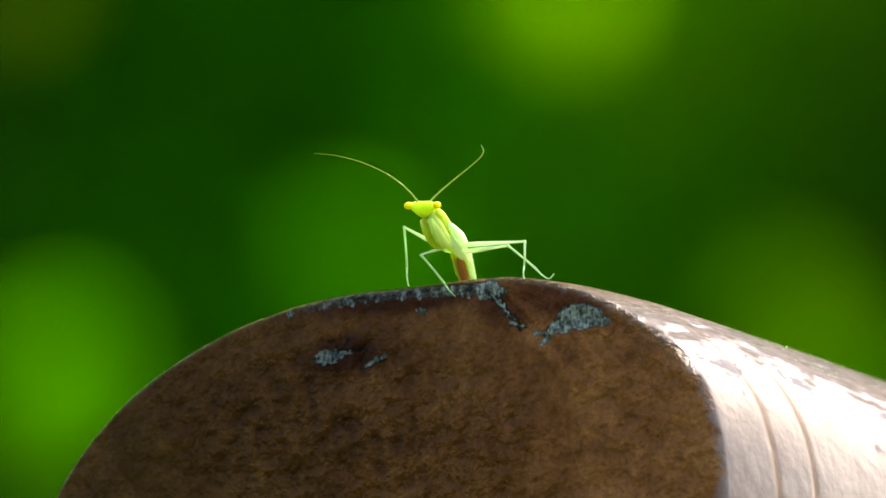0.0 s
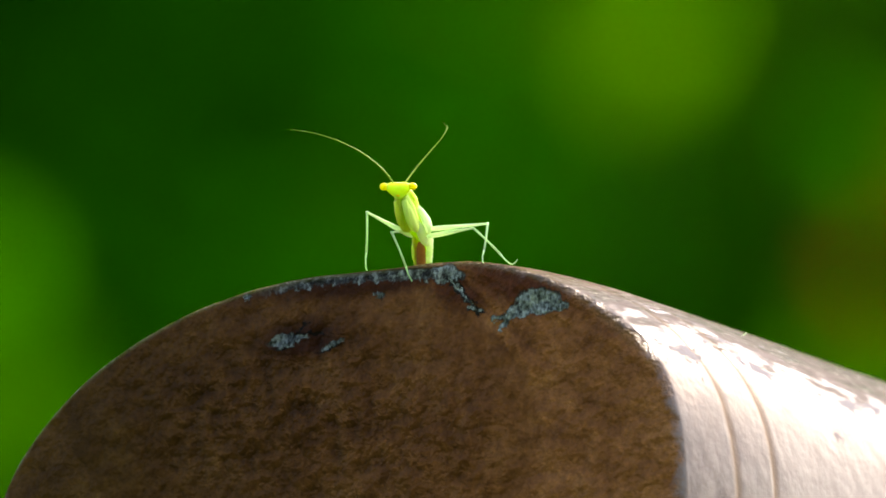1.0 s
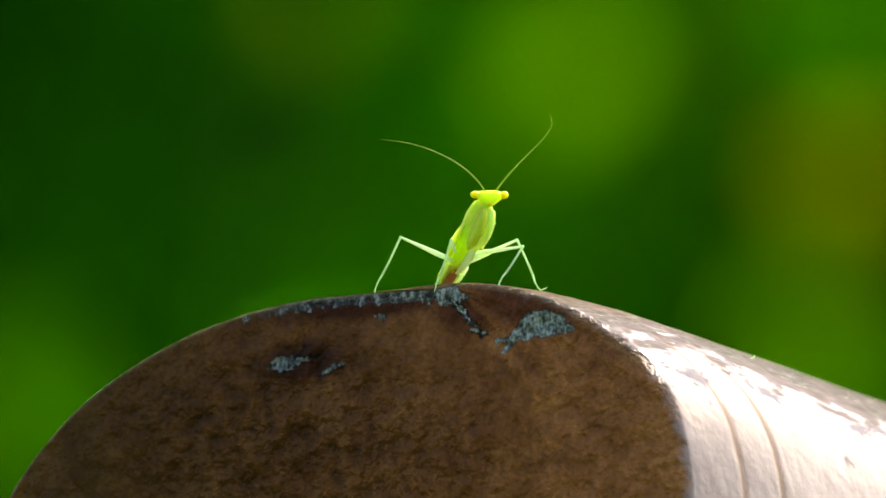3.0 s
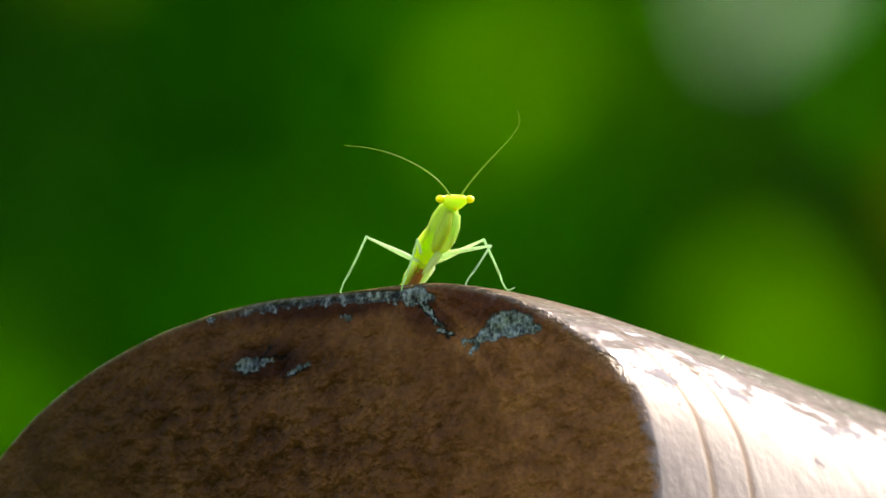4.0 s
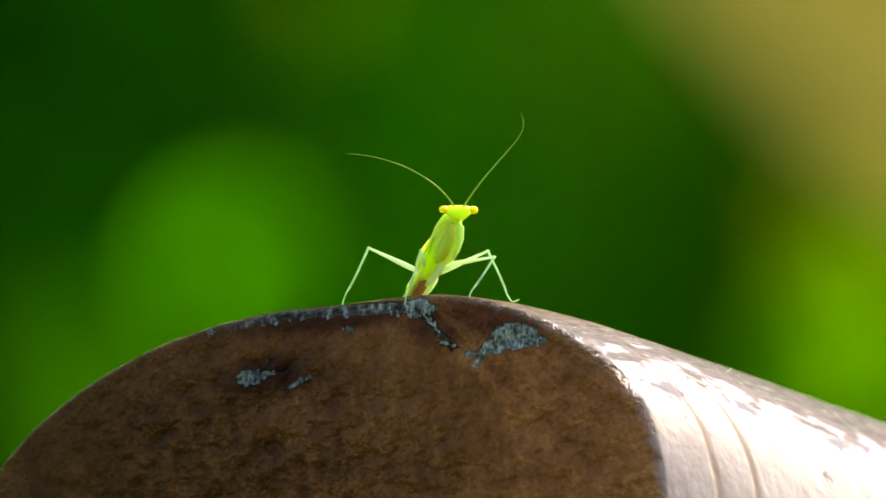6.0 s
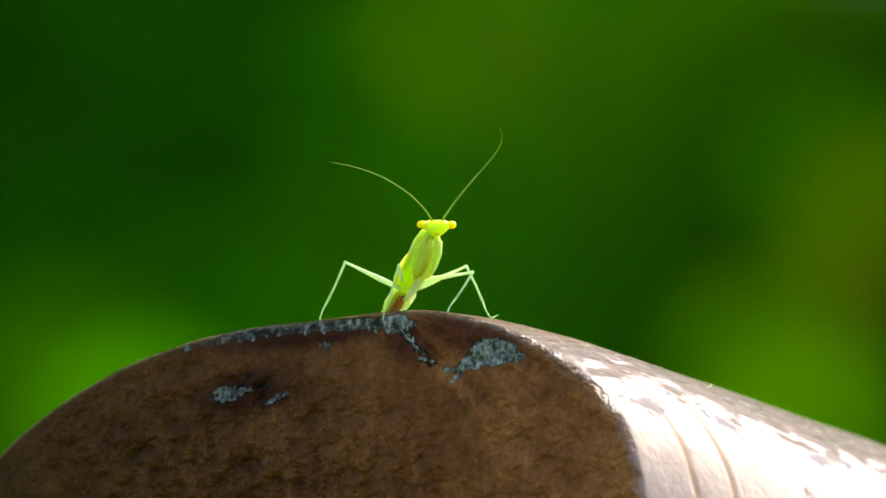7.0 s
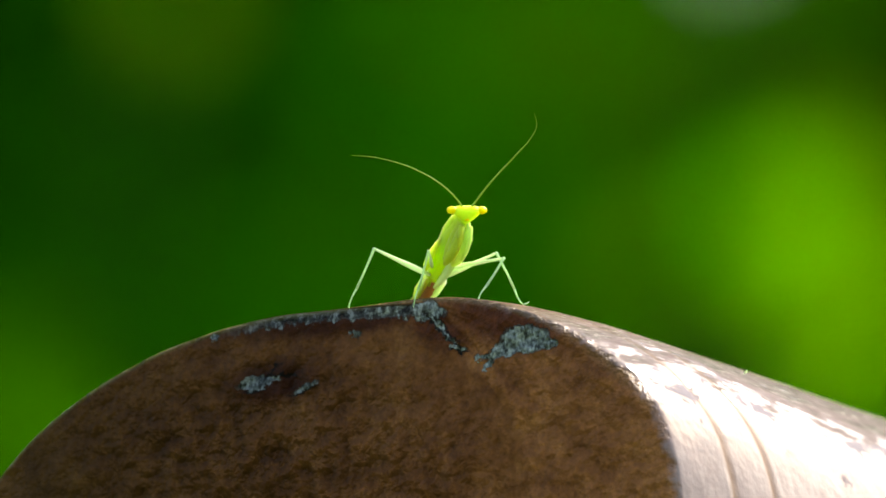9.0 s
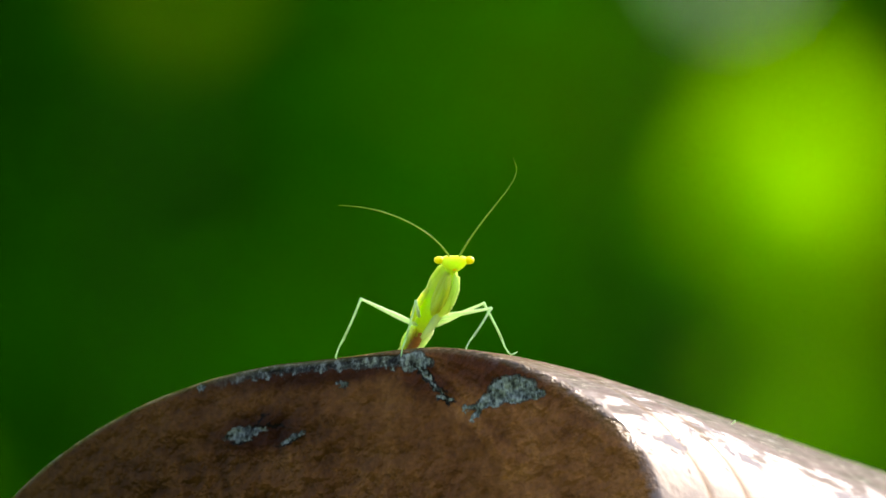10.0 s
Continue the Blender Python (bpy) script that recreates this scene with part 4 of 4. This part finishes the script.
def build_body():
    # thorax: narrow neck, fuller at the middle legs; a shield along its back
    bm = bmesh.new()
    spun(bm, mv([(-0.9, 0, 0), (-0.3, 0, 0.02), (0.6, 0, 0.05), (1.6, 0, 0.1), (2.8, 0, 0.1), (3.9, 0, 0.1), (4.9, 0, 0.12), (5.5, 0, 0.1)]),
         [r * MM for r in (0.25, 0.46, 0.66, 0.70, 0.75, 0.85, 0.7, 0.42)], 16, 0.95)
    part("thorax", bm, CUTICLE, mantis)
    bm = bmesh.new()
    spun(bm, mv([(1.6, 0, 0.36), (2.8, 0, 0.34), (3.9, 0, 0.32), (4.9, 0, 0.28), (5.4, 0, 0.2)]), [r * MM for r in (0.3, 0.56, 0.66, 0.58, 0.3)], 14, 1.3)
    part("pronotum", bm, DORSAL, mantis, "olive-lime shield of the back")
    # wing buds
    for s in (-1, 1):
        bm = bmesh.new()
        big = 1.35 if s > 0 else 1.0
        spun(bm, mv([(3.5, 0.6 * s, 0.3), (2.6, 0.85 * s, 0.15), (1.6, 1.0 * s, 0.0), (0.8, 0.98 * s, -0.08), (0.2, 0.85 * s, -0.1)]), [r * big * MM for r in (0.1, 0.28, 0.40, 0.34, 0.06)], 10, 0.5)
        part("wing_bud", bm, PAD if s > 0 else CUTICLE, mantis, "pale mint wing bud" if s > 0 else "")
    # pale belly between the walking legs
    bm = bmesh.new()
    spun(bm, mv([(2.6, 0.5, -0.35), (1.8, 0.52, -0.5), (0.9, 0.46, -0.5), (0.0, 0.4, -0.46), (-0.8, 0.3, -0.32)]), [r * MM for r in (0.12, 0.36, 0.42, 0.36, 0.16)], 14, 0.8)
    part("belly", bm, PAD, mantis, "pale mint belly")
    # folded front legs
    for s in (-1, 1):
        out = 0.26 if s > 0 else -0.04
        # light painted into the skin: sunlit lime on the right, shaded olive left
        skin = LIT_LIME if s > 0 else DORSAL
        bm = bmesh.new()
        spun(bm, mv([(5.2, 0.2 * s + 0.5 * out, -0.2), (4.2, 0.28 * s + out, -0.55), (3.0, 0.3 * s + out, -0.8), (2.1, 0.26 * s + out, -0.85)]), [r * MM for r in (0.28, 0.42, 0.42, 0.22)], 12, 0.8)
        leg = part("foreleg", bm, skin, mantis)
        bm = bmesh.new()
        path = mv([(1.8, 0.16 * s + out, -0.9), (2.5, 0.2 * s + out, -1.1), (3.4, 0.22 * s + out, -1.12), (4.4, 0.2 * s + out, -0.95), (5.2, 0.18 * s + 0.5 * out, -0.6)])
        spun(bm, path, [r * MM for r in (0.16, 0.40, 0.45, 0.41, 0.22)], 14, 0.85)
        part("femur", bm, skin, leg)
        bm = bmesh.new()
        for k in range(8):
            x = 2.3 + 0.32 * k
            z = (-1.5 if s > 0 else -1.4) + 0.09 * (x - 3.2) ** 2
            spun(bm, mv([(x, 0.34 * s + out, z + 0.08), (x + 0.02, 0.39 * s + out, z), (x + 0.04, 0.42 * s + out, z - 0.07)]), [r * MM for r in (0.05, 0.03, 0.008)], 6)
        part("comb", bm, CUTICLE, leg)
        bm = bmesh.new()
        spun(bm, mv([(5.2, 0.28 * s + 0.5 * out, -0.65), (4.5, 0.2 * s + out, -1.2), (3.6, 0.2 * s + out, -1.5), (2.8, 0.22 * s + out, -1.55)]), [r * MM for r in (0.2, 0.24, 0.2, 0.08)], 8)
        part("tibia", bm, LIT_LIME if s > 0 else CUTICLE, leg)


def build_abdomen():
    # x points to the thorax; it reaches back along -x and its tip turns up
    bm = bmesh.new()
    path, radii = [], []
    for k in range(31):
        t = k / 30
        path.append((0.4 - 6.2 * t, 0, 0.5 * t * t))
        seg = (t * 8) % 1.0
        radii.append((0.48 + 0.2 * math.sin(math.pi * min(1, t * 1.1)) - 0.55 * max(0, t - 0.6)) * (1 + 0.07 * (seg - 0.5)) * MM)
    spun(bm, mv(path), radii, 16, 1.0)
    ab = part("abdomen", bm, CUTICLE, mantis)
    bm = bmesh.new()
    spun(bm, mv([(-0.1 - 0.95 * k, -0.10, -0.34 + 0.014 * k * k) for k in range(7)]), [r * MM for r in (0.22, 0.40, 0.45, 0.44, 0.39, 0.31, 0.12)], 12, 0.95)
    part("band", bm, BROWN, ab, "brown band along the abdomen")
    for s in (-1, 1):
        bm = bmesh.new()
        for k in range(7):
            deep = -0.58 if s > 0 else -0.25
            blob(bm, Vector((-0.3 - 0.8 * k, 0.56 * s * (1 - 0.05 * k), deep + 0.015 * k * k)) * MM, (0.66 * MM, (0.30 if s > 0 else 0.16) * MM, 0.24 * MM), 2)
        part("edge", bm, PAD if s > 0 else CUTICLE, ab, "pale scalloped edge" if s > 0 else "")
    return ab


def build_head():
    # x ahead, z up: a wide triangle with bulging eyes
    bm = bmesh.new()
    verts = blob(bm, (0, 0, 0), (0.5 * MM, 1.05 * MM, 0.56 * MM), 4)
    for v in verts:
        z = v.co.z / MM / 0.75
        f = 1.0 if z > 0 else 1.0 + 0.75 * z
        v.co.y *= max(0.25, f)
        if z > 0:
            v.co.z *= 0.72 + 0.22 * abs(v.co.y / MM)
        else:
            v.co.z *= 1.5
    head = part("head", bm, CUTICLE, mantis)
    for s in (-1, 1):
        bm = bmesh.new()
        blob(bm, (0.05 * MM, 1.06 * s * MM, 0.10 * MM), (0.33 * MM, 0.36 * MM, 0.28 * MM), 3)
        part("eye", bm, EYE, head, "bulging amber eye")
    bm = bmesh.new()
    blob(bm, (0.28 * MM, 0, -0.52 * MM), (0.18 * MM, 0.2 * MM, 0.13 * MM), 2)
    part("mouth", bm, EYE, head, "orange-tinted mouthparts")
    return head


def build_leg(name):
    thigh, shin = (v / w for v, w in zip(LENGTHS[name], (5.0, 5.1)))
    thick = 0.5 if name == "near_left" else 0.72
    flat = 1.0 if name == "near_right" else 0.0
    bm = bmesh.new()
    spun(bm, mv([(x * thigh, 0, 0) for x in (-0.1, 0.5, 1.6, 3.2, 4.7, 5.02)]), [r * thick * MM for r in (0.12, 0.26, 0.27, 0.18, 0.12, 0.14)], 12)
    femur = part("walking_leg_femur", bm, PALE, mantis)
    bm = bmesh.new()
    spun(bm, mv([(-0.05, 0, 0), (0.2, 0, 0), (2.0 * shin, 0, 0.03), (3.5 * shin, 0, 0)]), [r * MM for r in (0.11, 0.09, 0.075, 0.09)], 8)
    tibia = part("walking_leg_tibia", bm, MINT, mantis)
    bm = bmesh.new()
    spun(bm, mv([(x * shin, 0, z) for x, z in ((3.5, 0), (4.2, -0.06), (4.8, -0.02), (5.08, 0.02 + 0.06 * flat), (5.12, 0.08 + 0.2 * flat), (5.10, 0.12 + 0.5 * flat))]),
         [r * MM for r in (0.08, 0.055, 0.05, 0.055, 0.05, 0.02)], 7)
    part("foot", bm, MINT, tibia)
    return femur, tibia


build_body()
ABDOMEN = build_abdomen()
HEAD = build_head()
LEGS = {n: build_leg(n) for n in LEG_ROWS}
THORAX0 = STAGE @ scaled(body_poses(0)[0])


def build_feelers():
    made = []
    # the right one stands steep and curls back at its tip, the left one arches low
    left = [(-0.2, -y, z) for y, z in ((0.0, 0.0), (0.55, 0.88), (1.4, 1.82), (2.6, 2.75), (4.1, 3.58), (5.8, 4.2), (7.5, 4.55))]
    right = [(-0.2, y, z) for y, z in ((0.0, 0.0), (0.7, 1.3), (1.6, 2.7), (2.6, 4.1), (3.4, 5.3), (3.75, 6.3), (3.45, 7.2))]
    for pts, s in ((left, -1), (right, 1)):
        bm = bmesh.new()
        fine = []
        for k in range(25):
            f = k / 24 * (len(pts) - 1)
            i = min(int(f), len(pts) - 2)
            u = f - i
            p0, p1, p2, p3 = (Vector(pts[max(0, min(len(pts) - 1, i + j))]) for j in (-1, 0, 1, 2))
            fine.append(0.5 * ((2 * p1) + (p2 - p0) * u + (2 * p0 - 5 * p1 + 4 * p2 - p3) * u * u + (3 * p1 - p0 - 3 * p2 + p3) * u ** 3))
        spun(bm, mv(fine), [(0.078 - 0.064 * k / 24) * MM for k in range(25)], 6)
        ob = part("feeler", bm, FEELER, HEAD, "long thread-like feeler")
        made.append((ob, s))
    return made


FEELERS = build_feelers()


# seconds, sideways lean and backward lean in degrees
FEELER_RIGHT = [(0, -1, 60), (0.5, -1, 61), (0.8, -11, 63), (1, -18, 66), (1.5, -20, 68), (1.8, -14, 62), (2, -9, 56), (2.2, 4, 38), (2.5, 8, 44), (2.8, 9, 38), (3,
                9, 30), (3.2, 9, 28), (3.8, 8, 20), (4.3, 10, 25), (4.5, 12, 30), (4.7, 6, 15), (5, 2, 0), (5.5, 3, 6), (6, 5, 4), (6.2, 6, 4), (7.3, 4, 0), (7.5, 5,
                0), (8, 8, 0), (8.5, 7, 0), (9, 7, 0), (9.5, 2, 0), (10, 2, 0)]
FEELER_LEFT = [(0, -4.5, 0), (0.5, -5.5, 10), (1, -2.5, 0), (1.5, -7.5, 0), (2, -4.5, 0), (2.5, -4.5, 12), (3, -5.5, 0), (4.3, -6.5, 0), (5, -3.5, 0), (5.5, -6.5,
               0), (6, -5.5, 0), (7.3, -0.5, 0), (7.5, 0.5, 0), (8, -0.5, 0), (8.5, -5.5, 0), (9, -6.5, 0), (9.5, -7.5, 0), (10, -6.5, 0)]


# ---------------------------------------------------------------- what moves
def motions():
    times = [0.0, 0.25, 0.5, 0.75, 1.0, 1.5, 1.8, 1.9, 2.0, 2.05, 2.1, 2.15, 2.2, 2.25, 2.3, 2.4, 2.5, 2.55, 2.6, 2.65, 2.7, 2.75, 2.8, 2.9,
             3.0, 3.2, 3.7, 4.3, 5.0, 6.0, 7.0, 8.0, 9.0, 10.0]
    track = {t: body_poses(t) for t in times}
    base = {t: STAGE @ scaled(track[t][0]) for t in times}
    walk(mantis, [(t, base[t]) for t in times])
    inv = {t: track[t][0].inverted() for t in times}
    walk(HEAD, [(t, scaled(inv[t] @ track[t][1])) for t in times])
    walk(ABDOMEN, [(t, scaled(inv[t] @ track[t][2])) for t in times])
    for name, (femur, tibia) in LEGS.items():
        both = {t: leg_poses(name, t, track[t][0]) for t in times}
        walk(femur, [(t, scaled(inv[t] @ both[t][0])) for t in times])
        walk(tibia, [(t, scaled(inv[t] @ both[t][1])) for t in times])
    for ob, s in FEELERS:
        rows = FEELER_RIGHT if s > 0 else FEELER_LEFT
        walk(ob, [(t, pose(0.38 * MM, 0.3 * s * MM, 0.3 * MM) @ pose(0, 0, 0, -lean, 0, 0) @ pose(0, 0, 0, 0, -back, 0)) for t, lean, back in rows])
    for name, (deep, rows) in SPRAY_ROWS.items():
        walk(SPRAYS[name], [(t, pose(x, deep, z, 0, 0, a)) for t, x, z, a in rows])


motions()
